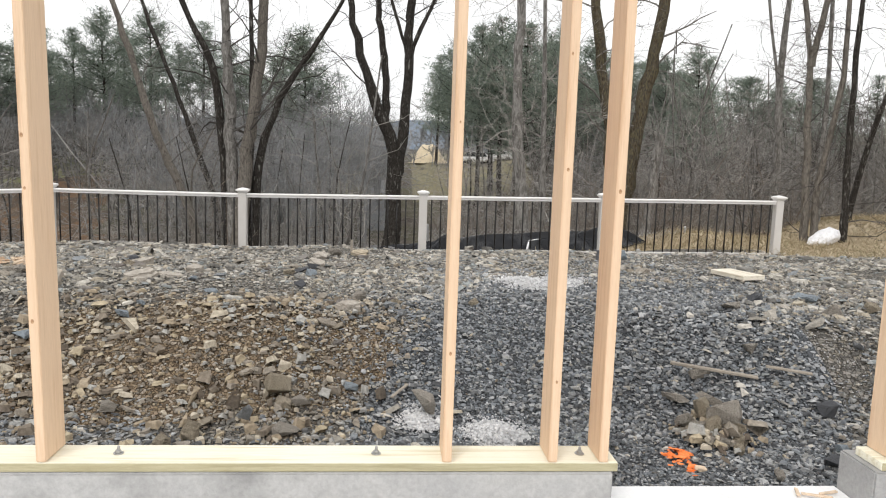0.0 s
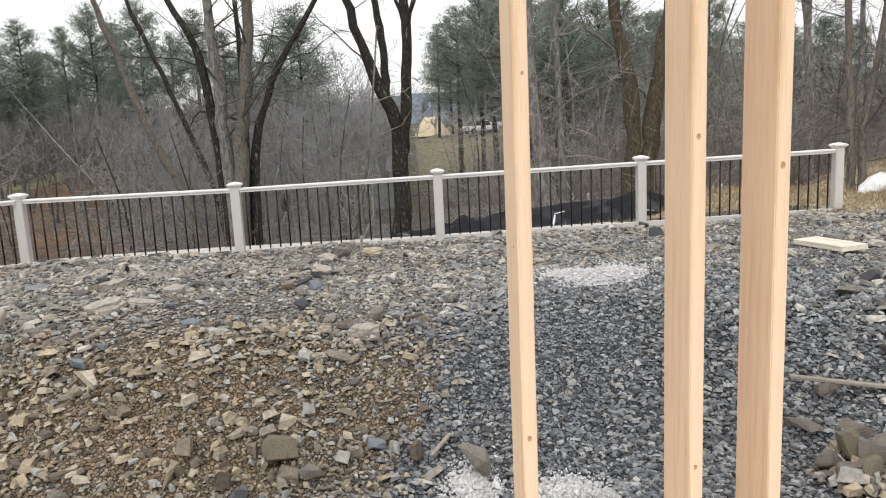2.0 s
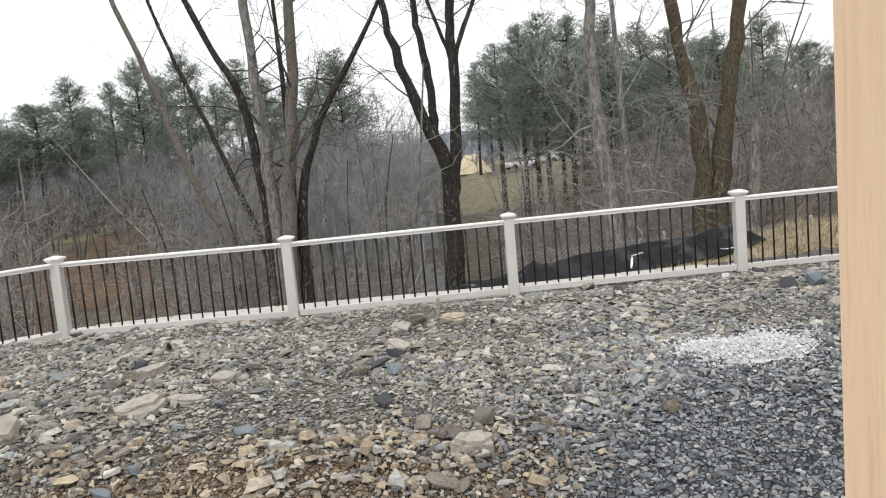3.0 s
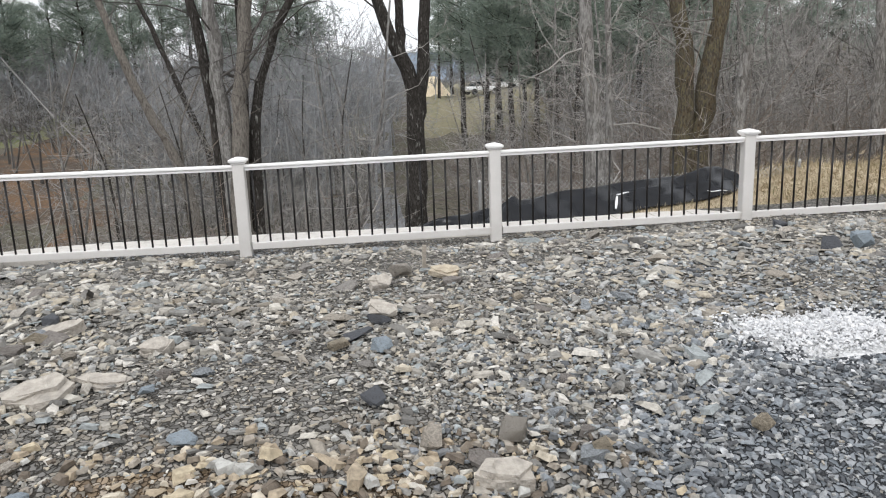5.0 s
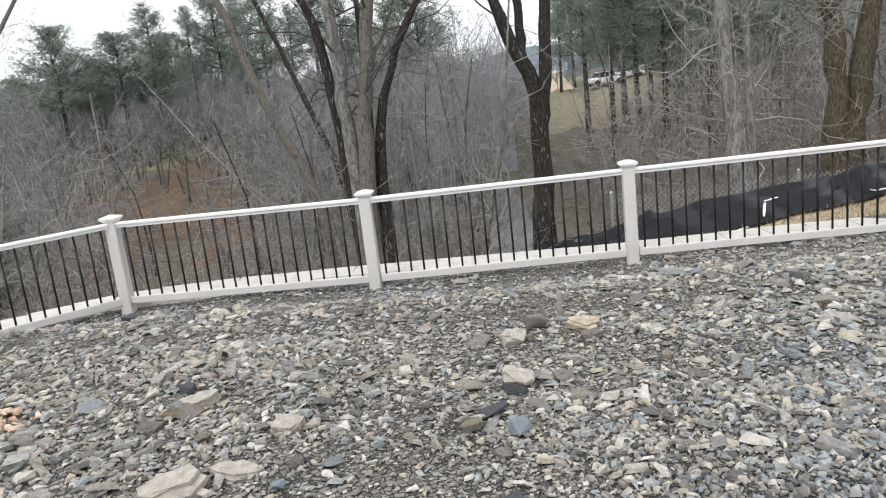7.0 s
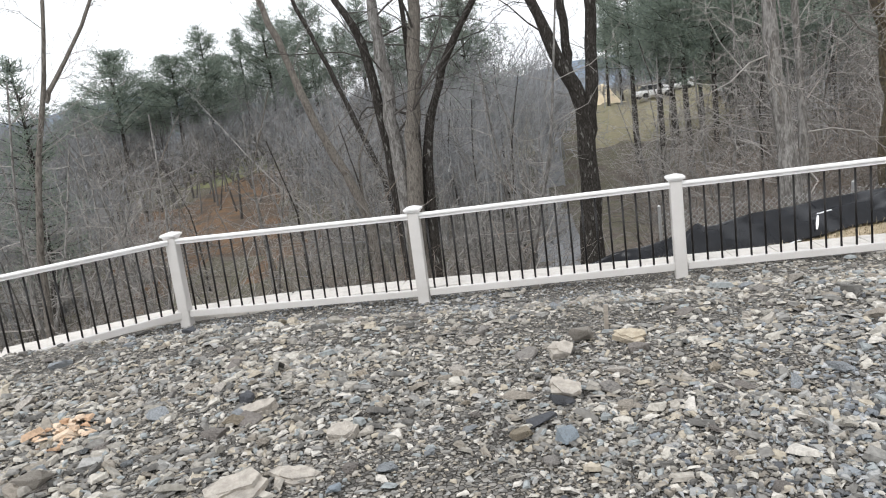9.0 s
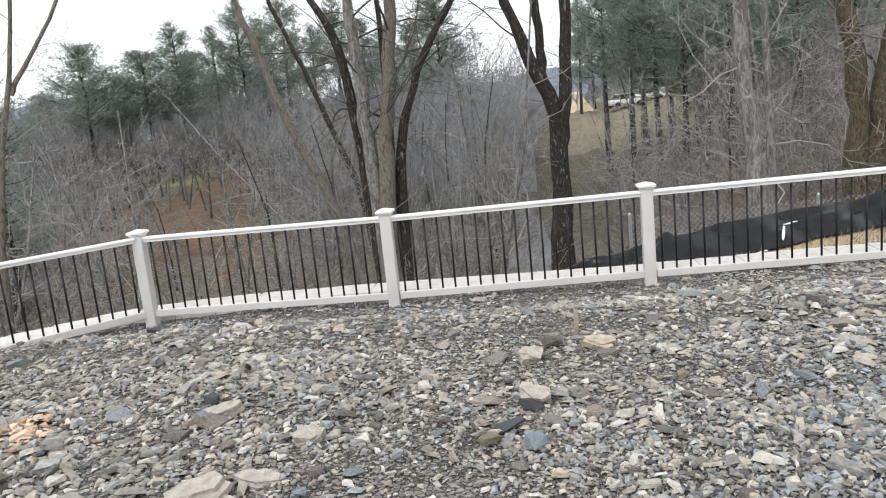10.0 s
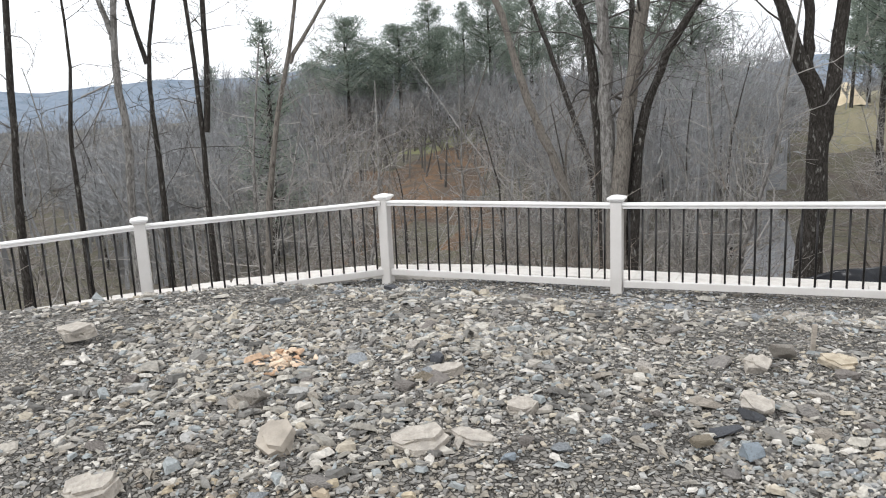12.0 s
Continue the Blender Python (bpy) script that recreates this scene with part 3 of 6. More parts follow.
TOP_PROFILE = [(-0.03, -0.05), (0.03, -0.05), (0.03, -0.028), (0.044, -0.022), (0.044, -0.008), (0.034, 0.0), (-0.034, 0.0), (-0.044, -0.008), (-0.044, -0.022), (-0.03, -0.028)]
LOW_PROFILE = [(-0.026, -0.032), (0.026, -0.032), (0.026, 0.026), (0.022, 0.032), (-0.022, 0.032), (-0.026, 0.026)]
for i, (x, y, z) in enumerate(POSTS):
    toward = POSTS[i + 1] if i + 1 < len(POSTS) else POSTS[i - 1]
    back = POSTS[i - 1] if i else POSTS[i + 1]
    yaw = math.degrees(math.atan2(toward[1] - y, toward[0] - x))
    p = under("post", POST_ME, railing, "", pose(x, y, z, 0, 0, yaw))
    under("cap", CAP_ME, p, "flared post cap")
    if i + 1 == len(POSTS):
        break
    run = Vector(toward) - Vector((x, y, z))
    L = run.length - 0.106
    pitch = -math.degrees(math.asin(run.z / run.length))
    m = pose(x, y, z, 0, pitch, yaw) @ pose(0.053, 0, 0)
    part("top_rail", rail_bm(L, TOP_PROFILE), M_VINYL_RAIL, railing, "white vinyl top rail", m @ pose(0, 0, -0.055))
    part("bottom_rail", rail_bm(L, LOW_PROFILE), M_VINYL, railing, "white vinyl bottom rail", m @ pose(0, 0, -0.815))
    n = 19
    for j in range(n):
        t = (j + 0.5) / n
        q = Vector((x, y, z)) + run * (0.053 / run.length + t * L / run.length)
        under("baluster", BAL_ME, railing, "", pose(q.x, q.y, q.z - 0.80) @ Matrix.Diagonal((1, 1, 0.70, 1)))

# ---- block cap of the retaining wall behind the railing ----
retaining = tagged(new("retaining_wall"), "low curved retaining wall of cream concrete blocks behind the railing", "retaining wall", kind="structure")
line = [Vector((a, b, 0)) for a, b in ((-9.72, 2.3), (-8.55, 4.0), (-7.3, 5.5), (-6.4, 6.42), (-5.2, 7.22), (-4.0, 7.44), (-2.6, 7.5), (-0.5, 7.48), (1.5, 7.55), (3.2, 7.52), (4.7, 7.5))]
walkline = [line[0]]
for a, b in zip(line, line[1:]):
    for i in range(1, 9):
        walkline.append(a.lerp(b, i / 8))
length_at = [0.0]
for a, b in zip(walkline, walkline[1:]):
    length_at.append(length_at[-1] + (b - a).length)


def along(s):
    i = min(max(1, int(np.searchsorted(length_at, s))), len(walkline) - 1)
    a, b = walkline[i - 1], walkline[i]
    t = (s - length_at[i - 1]) / max(1e-6, length_at[i] - length_at[i - 1])
    return a.lerp(b, t), math.degrees(math.atan2(b.y - a.y, b.x - a.x))


BLOCKS = [bm_mesh("cap_block", box_bm(-0.2005, 0.2005, -0.19, 0.19, -0.1, 0, 0.005, 1), M_CAPBLOCK) for _ in range(3)]
FACE = bm_mesh("face_block", box_bm(-0.197, 0.197, -0.13, 0.13, -0.6, -0.103, 0.012, 1), M_CAPBLOCK)
rng = np.random.default_rng(5)
for i in range(int(length_at[-1] / 0.402)):
    p, yaw = along(0.2 + i * 0.402)
    z = 0.118 + 0.014 * max(0, p.x) - 0.03 * max(0, -4.6 - p.x)
    under("cap_block", BLOCKS[i % 3], retaining, "", pose(p.x, p.y, z + rng.uniform(-0.0015, 0.0015), 0, 0, yaw))
    under("face_block", FACE, retaining, "", pose(p.x, p.y, z, 0, 0, yaw))

# ---- gravel: tens of thousands of broken stones, by zone ----
rng = np.random.default_rng(11)


def prism_shapes(count, rng, sides=5):
    """Broken flat stones: irregular prisms, unit size."""
    out = []
    for _ in range(count):
        ang = np.sort(rng.uniform(0, 2 * np.pi, sides) * 0.35 + np.arange(sides) * 2 * np.pi / sides)
        rad = rng.uniform(0.6, 1.05, sides)
        topv = np.stack([np.cos(ang) * rad * rng.uniform(0.6, 0.95, sides), np.sin(ang) * rad * rng.uniform(0.6, 0.95, sides), 0.5 + rng.uniform(-0.22, 0.2, sides)], -1)
        low = np.stack([np.cos(ang) * rad, np.sin(ang) * rad, -0.5 + rng.uniform(-0.1, 0.35, sides)], -1)
        out.append(np.concatenate([topv, low]))
    return np.array(out) * 0.5


def rotations(yaw, tilt, tdir):
    """Rotation matrices: spin about z, then lean by tilt towards tdir."""
    c, s = np.cos(yaw), np.sin(yaw)
    Z = np.zeros((len(yaw), 3, 3))
    Z[:, 0, 0], Z[:, 0, 1], Z[:, 1, 0], Z[:, 1, 1], Z[:, 2, 2] = c, -s, s, c, 1
    ux, uy = np.cos(tdir), np.sin(tdir)
    ct, st = np.cos(tilt), np.sin(tilt)
    T = np.zeros_like(Z)
    T[:, 0, 0], T[:, 0, 1], T[:, 0, 2] = ct + ux * ux * (1 - ct), ux * uy * (1 - ct), uy * st
    T[:, 1, 0], T[:, 1, 1], T[:, 1, 2] = ux * uy * (1 - ct), ct + uy * uy * (1 - ct), -ux * st
    T[:, 2, 0], T[:, 2, 1], T[:, 2, 2] = -uy * st, ux * st, ct
    return T @ Z


SHAPES = prism_shapes(40, rng)


def scatter_mesh(name, x, y, z, size, flat, tilt, mats, mat_index, rng):
    n = len(x)
    pick = rng.integers(0, len(SHAPES), n)
    sc = np.stack([size * rng.uniform(0.85, 1.35, n), size * rng.uniform(0.6, 1.0, n), size * flat], -1)
    R = rotations(rng.uniform(0, 2 * np.pi, n), np.abs(rng.normal(0, 1, n)) * tilt, rng.uniform(0, 2 * np.pi, n))
    V = np.einsum("nij,nkj->nki", R, SHAPES[pick] * sc[:, None, :]) + np.stack([x, y, z], -1)[:, None, :]
    base = (np.arange(n) * 10)[:, None]
    topf = base + np.arange(5)[None]
    side = (base[:, :, None] + np.array([[i, i + 5, (i + 1) % 5 + 5, (i + 1) % 5] for i in range(5)])[None]).reshape(-1, 4)
    mi = np.concatenate([mat_index, np.repeat(mat_index, 5)])
    return np_mesh(name, V.reshape(-1, 3), [topf, side], mats, mi)


def zone_blue(x, y):
    """Share of dark crushed bluestone."""
    w = 0.3 * ripple(x * 0.7, y * 0.7)
    a = smooth01(-0.85, -0.1, x + w - 0.45 * (y - 1.6)) * (1 - 0.85 * smooth01(1.8, 2.8, x + w)) * (1 - smooth01(2.6, 3.7, y + 0.6 * w))
    b = 0.85 * (1 - smooth01(0.6 + 0.45 * smooth01(-1.3, -1.9, x), 1.05 + 0.35 * smooth01(-1.3, -1.9, x), y + 0.3 * w))
    c = 0.5 * smooth01(6.15, 6.6, y) * (1 - smooth01(-1.5, 0.5, x))
    d = 0.45 * smooth01(-1.5, -0.2, x + w - 0.3 * (y - 1.6)) * (1 - smooth01(3.6, 4.8, y + w)) * (1 - smooth01(2.2, 3.2, x))
    return np.clip(np.maximum(np.maximum(a, b), np.maximum(c, d)), 0, 1)


def zone_bank(x, y):
    """Share of brown earthy stone on the bank."""
    w = 0.25 * ripple(x + 3, y)
    return np.clip(1.25 - np.hypot((x + 1.75 + w) / 1.75, (y - 1.5) / 0.68), 0, 1) ** 0.5 * (np.hypot((x + 1.75 + w) / 1.75, (y - 1.5) / 0.68) < 1.2)


def zone_dust(x, y):
    w = 0.12 * ripple(x * 2.5, y * 2.5)
    d = np.minimum(np.hypot((x - 0.68) / 0.38, (y - 2.85) / 0.29), np.hypot((x - 0.12) / 0.17, (y - 1.02) / 0.22))
    d = np.minimum(d, np.hypot((x + 0.31) / 0.12, (y - 1.12) / 0.2))
    d = np.minimum(d, np.hypot((x - 2.25) / 0.22, (y - 1.45) / 0.3) + 0.2)
    return np.clip(1.35 - d - w, 0, 1)


def zone_soil(x, y):
    """Share of bare dark soil on the bank."""
    w = 0.25 * ripple(x * 2.1, y * 2.3)
    return np.clip(1.4 - np.hypot((x + 1.72) / 0.62, (y - 1.5) / 0.3) + w, 0, 1)


def in_yard(x, y):
    line_y = 6.98 - 0.98 * np.clip(-4.84 - x, 0, 8)
    return (y > 0.21) & (y < line_y + 0.25) & (edge_distance(x, y) < -0.35)


def throw(n, x0, x1, y0, y1, rng):
    x, y = rng.uniform(x0, x1, n), rng.uniform(y0, y1, n)
    ok = in_yard(x, y)
    return x[ok], y[ok]


def lay(name, n, box, median, spreadv, flat_lo, flat_hi, tilt, rng, label):
    x, y = throw(n, *box, rng)
    grass = smooth01(4.0, 5.6, x + 0.4 * ripple(x, y)) * smooth01(3.5, 6, y)
    keep = (rng.uniform(0, 1, len(x)) > grass * 0.93) & ((zone_dust(x, y) < 0.3) | (rng.random(len(x)) < 0.3)) & ((zone_soil(x, y) < 0.5) | (median > 0.06) | (rng.random(len(x)) < 0.35))
    x, y = x[keep], y[keep]
    n = len(x)
    blue, bank, dust = zone_blue(x, y), zone_bank(x, y), zone_dust(x, y)
    u, v, w = rng.uniform(0, 1, (3, n))
    mi = np.zeros(n, dtype=int)
    mi[u < blue * 0.96] = 1
    mi[(v < bank) & (mi == 0)] = 2
    mi[w < dust] = 3
    size = np.clip(median * np.exp(rng.normal(0, spreadv, n)), 0.012, 0.17)
    size *= 1 - 0.34 * np.clip(ripple(x * 0.55 + 1.7, y * 0.8) * 1.6, -0.8, 1)
    size = np.where(mi == 1, np.clip(size, 0.02, 0.058), size)
    size = np.where(mi == 3, np.clip(size * 0.45, 0.006, 0.018), size)
    size = np.where((mi == 2), np.clip(size * 1.15, 0.015, 0.15), size)
    flat = rng.uniform(flat_lo, flat_hi, n) * np.where(mi == 2, 1.5, 1.0)
    z = land(x, y) + size * flat * rng.uniform(0.0, 0.6, n) + 0.004
    me = scatter_mesh(name, x, y, z, size, flat, tilt, [M_SHALE, M_BLUE, M_TAN, M_DUST], mi, rng)
    return tagged(new(name, me), label, "gravel", kind="stuff")


lay("gravel", 58000, (-4.8, 3.8, 0.21, 4.3), 0.0275, 0.52, 0.18, 0.5, 0.33, rng, "broken grey and tan shale gravel with dark bluestone patches")
lay("gravel_fines", 19000, (-1.2, 3.2, 0.21, 3.3), 0.027, 0.3, 0.35, 0.8, 0.6, rng, "small crushed stone chips between the gravel")
lay("coarse_gravel", 3000, (-6.5, 5.0, 0.3, 7.0), 0.066, 0.32, 0.15, 0.36, 0.26, rng, "coarser flat shale pieces lying over the gravel")
lay("bank_blocks", 330, (-1.6, -0.1, 0.3, 1.5), 0.08, 0.34, 0.4, 0.75, 0.4, rng, "blocky broken stones at the foot of the brown bank")
lay("slope_blocks", 480, (1.6, 3.6, 0.45, 3.3), 0.075, 0.35, 0.3, 0.6, 0.4, rng, "grey broken blocks on the slope beyond the doorway")
lay("far_gravel", 33000, (-8.5, 6.5, 3.9, 7.3), 0.031, 0.48, 0.18, 0.48, 0.3, rng, "broken shale gravel along the railing")
lay("side_gravel", 6500, (-9.5, -5.0, -1.0, 4.5), 0.042, 0.4, 0.22, 0.5, 0.2, rng, "broken shale gravel beyond the bank")


# ---- rocks that stand out ----
def rock_mesh(rng, planes=11):
    """A unit rock: the angular hull of a few broken corners."""
    bm = bmesh.new()
    pts = rng.uniform(-1, 1, (planes * 2 + 8, 3))
    pts /= (np.abs(pts) ** 4).sum(1)[:, None] ** 0.25
    for p in pts * rng.uniform(0.72, 1.0, (len(pts), 1)):
        bm.verts.new(p)
    bmesh.ops.convex_hull(bm, input=list(bm.verts))
    bmesh.ops.delete(bm, geom=[v for v in bm.verts if not v.link_faces], context="VERTS")
    return bm


def rock(x, y, size, mat, label, seed, yaw=0, lean=(0, 0), sink=0.25, name="rock", z=None, grow=0.66, cuts=None):
    r = np.random.default_rng(seed)
    me = bm_mesh(name, rock_mesh(r, cuts or int(r.integers(1, 5))), mat)
    ob = tagged(new(name, me), label, "rock")
    zz = land_z(x, y) if z is None else z
    size = [grow * v for v in size]
    ob.matrix_basis = pose(x, y, zz + size[2] * (1 - 2 * sink) + 0.012, lean[0], lean[1], yaw) @ Matrix.Diagonal((*size, 1))
    return ob


def slab_rock(x, y, length, depth, thick, mat, label, seed, yaw=0, lean=(0, 0), rise=0.0):
    """A split slab of shale: three broken leaves lying on one another, each with its own jagged outline."""
    r = np.random.default_rng(seed)
    bm = bmesh.new()
    for k, (z0, z1, part_size, shift) in enumerate(((-0.5, 0.22, 1.0, 0.0), (0.12, 0.5, 0.8, 0.12), (-0.1, 0.36, 0.62, -0.26))):
        n = int(r.integers(5, 8))
        ang = (np.arange(n) + r.uniform(-0.32, 0.32, n)) * 2 * np.pi / n
        rad = r.uniform(0.7, 1.12, n) * part_size
        dx, dy = shift * length * r.uniform(0.4, 1), shift * depth * r.uniform(-0.8, 0.8)
        tilt = r.normal(0, 0.12, 2)
        rings = []
        for z, inset in ((z0, r.uniform(0.82, 1.0, n)), (z1, r.uniform(0.84, 0.98, n))):
            rings.append([bm.verts.new((dx + math.cos(q) * p * g * length / 2, dy + math.sin(q) * p * g * depth / 2, thick * (z + 0.5 * (tilt[0] * math.cos(q) + tilt[1] * math.sin(q))) + r.normal(0, 0.04) * thick)) for q, p, g in zip(ang, rad, inset)])
        for i in range(n):
            bm.faces.new((rings[0][i], rings[0][(i + 1) % n], rings[1][(i + 1) % n], rings[1][i]))
        bm.faces.new(rings[0][::-1])
        peak = bm.verts.new((dx + r.normal(0, 0.08) * length, dy + r.normal(0, 0.08) * depth, thick * (z1 + r.uniform(0, 0.1))))
        for i in range(n):
            bm.faces.new((rings[1][i], rings[1][(i + 1) % n], peak))
    ob = tagged(new("rock", bm_mesh("rock", bm, mat)), label, "rock")
    ob.matrix_basis = pose(x, y, land_z(x, y) + thick * 0.35 + rise, lean[0], lean[1], yaw)
    return ob


slab_rock(-2.30, 2.60, 0.26, 0.19, 0.045, M_SLAB, "large pale flat slab of split shale lying on the gravel", 3, 24, (16, -6), 0.02)
slab_rock(-2.12, 2.72, 0.2, 0.12, 0.035, M_SLAB, "pale wedge of shale beside the large slab", 4, 15, (10, 6), 0.0)
rock(-1.93, 2.60, (0.05, 0.04, 0.035), M_BLUEROCK, "small blue-grey stone by the slab", 5, 30)
slab_rock(-1.10, 3.36, 0.2, 0.13, 0.035, M_SLAB, "pale tilted slab with a dark broken edge", 6, -18, (16, 10), 0.04)
rock(-1.12, 3.28, (0.10, 0.03, 0.045), M_DARKROCK, "black wet slate piece under the tilted slab", 7, -18, (20, 4), 0.05)
rock(-1.2, 3.11, (0.12, 0.07, 0.03), M_DARKROCK, "dark blue-black slate flake", 8, 10, (6, -10), 0.0)
rock(-1.10, 2.93, (0.085, 0.06, 0.05), M_BLUEROCK, "angular blue-grey stone on the gravel", 9, 40, (4, 5), 0.15)
rock(-1.28, 2.97, (0.075, 0.06, 0.045), M_TANROCK, "tan angular stone on the gravel", 10, 10, (0, 5), 0.15)
slab_rock(-0.76, 3.99, 0.22, 0.13, 0.04, M_TANROCK, "broad tan stone with a flat top", 11, -30, (20, 6), 0.02)
slab_rock(-1.12, 3.93, 0.16, 0.13, 0.05, M_SLAB, "pale grey block of shale", 12, 15, (20, 8), 0.02)
rock(-1.0, 4.12, (0.10, 0.09, 0.07), M_SLAB, "pale grey chunk of shale", 13, 50, (0, 8), 0.15)
slab_rock(-2.05, 3.10, 0.17, 0.12, 0.07, M_SLAB, "pale rounded wedge of shale", 14, 25, (14, -5))
slab_rock(-2.55, 3.42, 0.21, 0.12, 0.045, M_SLAB, "pale flat shale piece on gravel", 15, 12, (14, -8), 0.01)
rock(-2.66, 3.55, (0.07, 0.06, 0.05), M_DARKROCK, "dark grey stone among pale shale", 16, 70)
rock(-2.62, 3.28, (0.09, 0.07, 0.05), M_TANROCK, "tan weathered stone on the gravel", 17, -10)
slab_rock(-2.86, 2.43, 0.22, 0.17, 0.07, M_STONE, "brownish grey block leaning on the gravel", 18, -35, (24, 12), 0.03)
slab_rock(-3.36, 1.95, 0.26, 0.17, 0.065, M_SLAB, "large pale chunk of limestone-like rock", 19, 25, (18, -10), 0.03)
slab_rock(-4.93, 3.2, 0.32, 0.2, 0.075, M_SLAB, "pale boulder slab with a shaded underside", 20, 10, (14, -8), 0.05)
rock(-2.1, 2.02, (0.09, 0.06, 0.04), M_BLUEROCK, "light blue-grey flat stone", 21, 20)
rock(-1.72, 2.25, (0.085, 0.06, 0.035), M_BLUEROCK, "light blue flat stone on gravel", 22, -20)
rock(-1.12, 2.40, (0.08, 0.055, 0.06), M_DARKROCK, "dark pointed stone on the gravel", 23, 30, (0, 20))
slab_rock(-0.75, 1.95, 0.2, 0.13, 0.06, M_SLAB, "pale grey broken block", 24, 5, (12, 5), 0.01)
rock(-0.45, 2.05, (0.06, 0.05, 0.045), M_TANROCK, "small tan stone in the bluestone", 25, 15)
rock(-0.70, 2.15, (0.095, 0.075, 0.06), M_SLAB, "grey angular stone on the gravel", 26, 60, (5, 12))
rock(-0.975, 1.18, (0.11, 0.085, 0.055), M_SLAB, "pale flat-topped stone at the foot of the bank", 27, 0, (6, 0), 0.0)
rock(-1.12, 1.28, (0.12, 0.10, 0.10), M_TANROCK, "blocky brown stone at the foot of the bank", 28, 30, (5, 9), 0.1)
rock(-1.28, 1.10, (0.08, 0.06, 0.08), M_STONE, "upright grey stone at the bank", 29, 10, (10, 6), 0.1)
rock(-1.02, 0.93, (0.15, 0.10, 0.075), M_SLAB, "broad grey block near the sill", 30, -8, (4, 0), 0.1)
rock(-1.52, 0.92, (0.09, 0.07, 0.08), M_TANROCK, "rusty brown broken stone", 31, 20, (0, 6), 0.1)
rock(-1.62, 0.75, (0.10, 0.08, 0.07), M_TANROCK, "tan stone near the sill", 32, 70, (5, 0), 0.1)
rock(-2.05, 1.2, (0.09, 0.06, 0.05), M_SLAB, "pale squarish stone at the bank", 33, 5, (4, 4), 0.1)
rock(-0.31, 1.16, (0.11, 0.085, 0.10), M_SLAB, "pale stone dusted white", 34, 10, (10, 6), 0.1, grow=0.95)
rock(-0.1, 0.72, (0.05, 0.045, 0.04), M_WHITEPLASTIC, "small white lump of stone", 35, 10)
rock(-0.7, 1.32, (0.07, 0.06, 0.055), M_BLUEROCK, "blue-grey stone on the brown bank", 36, 10)
HEAP = ((1.53, 0.92, (0.16, 0.10, 0.10), 0.08, M_SLAB, "large tan layered boulder on the rock heap"), (1.36, 1.0, (0.085, 0.08, 0.10), 0.07, M_TANROCK, "brown block in the rock heap"),
        (1.40, 0.86, (0.08, 0.07, 0.08), 0.04, M_TANROCK, "tan block in the rock heap"), (1.28, 0.86, (0.08, 0.06, 0.06), 0.02, M_SLAB, "grey stone in the rock heap"),
        (1.42, 0.72, (0.075, 0.06, 0.05), 0.0, M_SLAB, "pale stone at the edge of the rock heap"), (1.57, 0.74, (0.07, 0.06, 0.05), 0.0, M_TANROCK, "blunt tan stone at the edge of the rock heap"),
        (1.33, 0.74, (0.05, 0.045, 0.045), 0.0, M_SLAB, "small pale stone in the rock heap"), (1.46, 1.06, (0.11, 0.07, 0.05), 0.14, M_SLAB, "pale flat stone on top of the rock heap"),
        (1.24, 1.0, (0.09, 0.06, 0.06), 0.03, M_SLAB, "grey slab leaning on the rock heap"), (1.5, 0.62, (0.06, 0.05, 0.045), 0.0, M_TANROCK, "brown stone at the edge of the rock heap"), (1.62, 0.85, (0.07, 0.06, 0.06), 0.03, M_TANROCK, "tan chunk propping the rock heap"))
for i, (x, y, s, dz, m, t) in enumerate(HEAP):
    x, y, s, dz = 1.30 + (x - 1.42) * 0.68, 0.92 + (y - 0.88) * 0.8, tuple(v * 0.76 for v in s), dz * 1.0
    rock(x, y, s, m, t, 50 + i, i * 47, (8 * (i % 3), 7 * (i % 4) - 8), 0.1, z=land_z(x, y) + dz, grow=1.0)
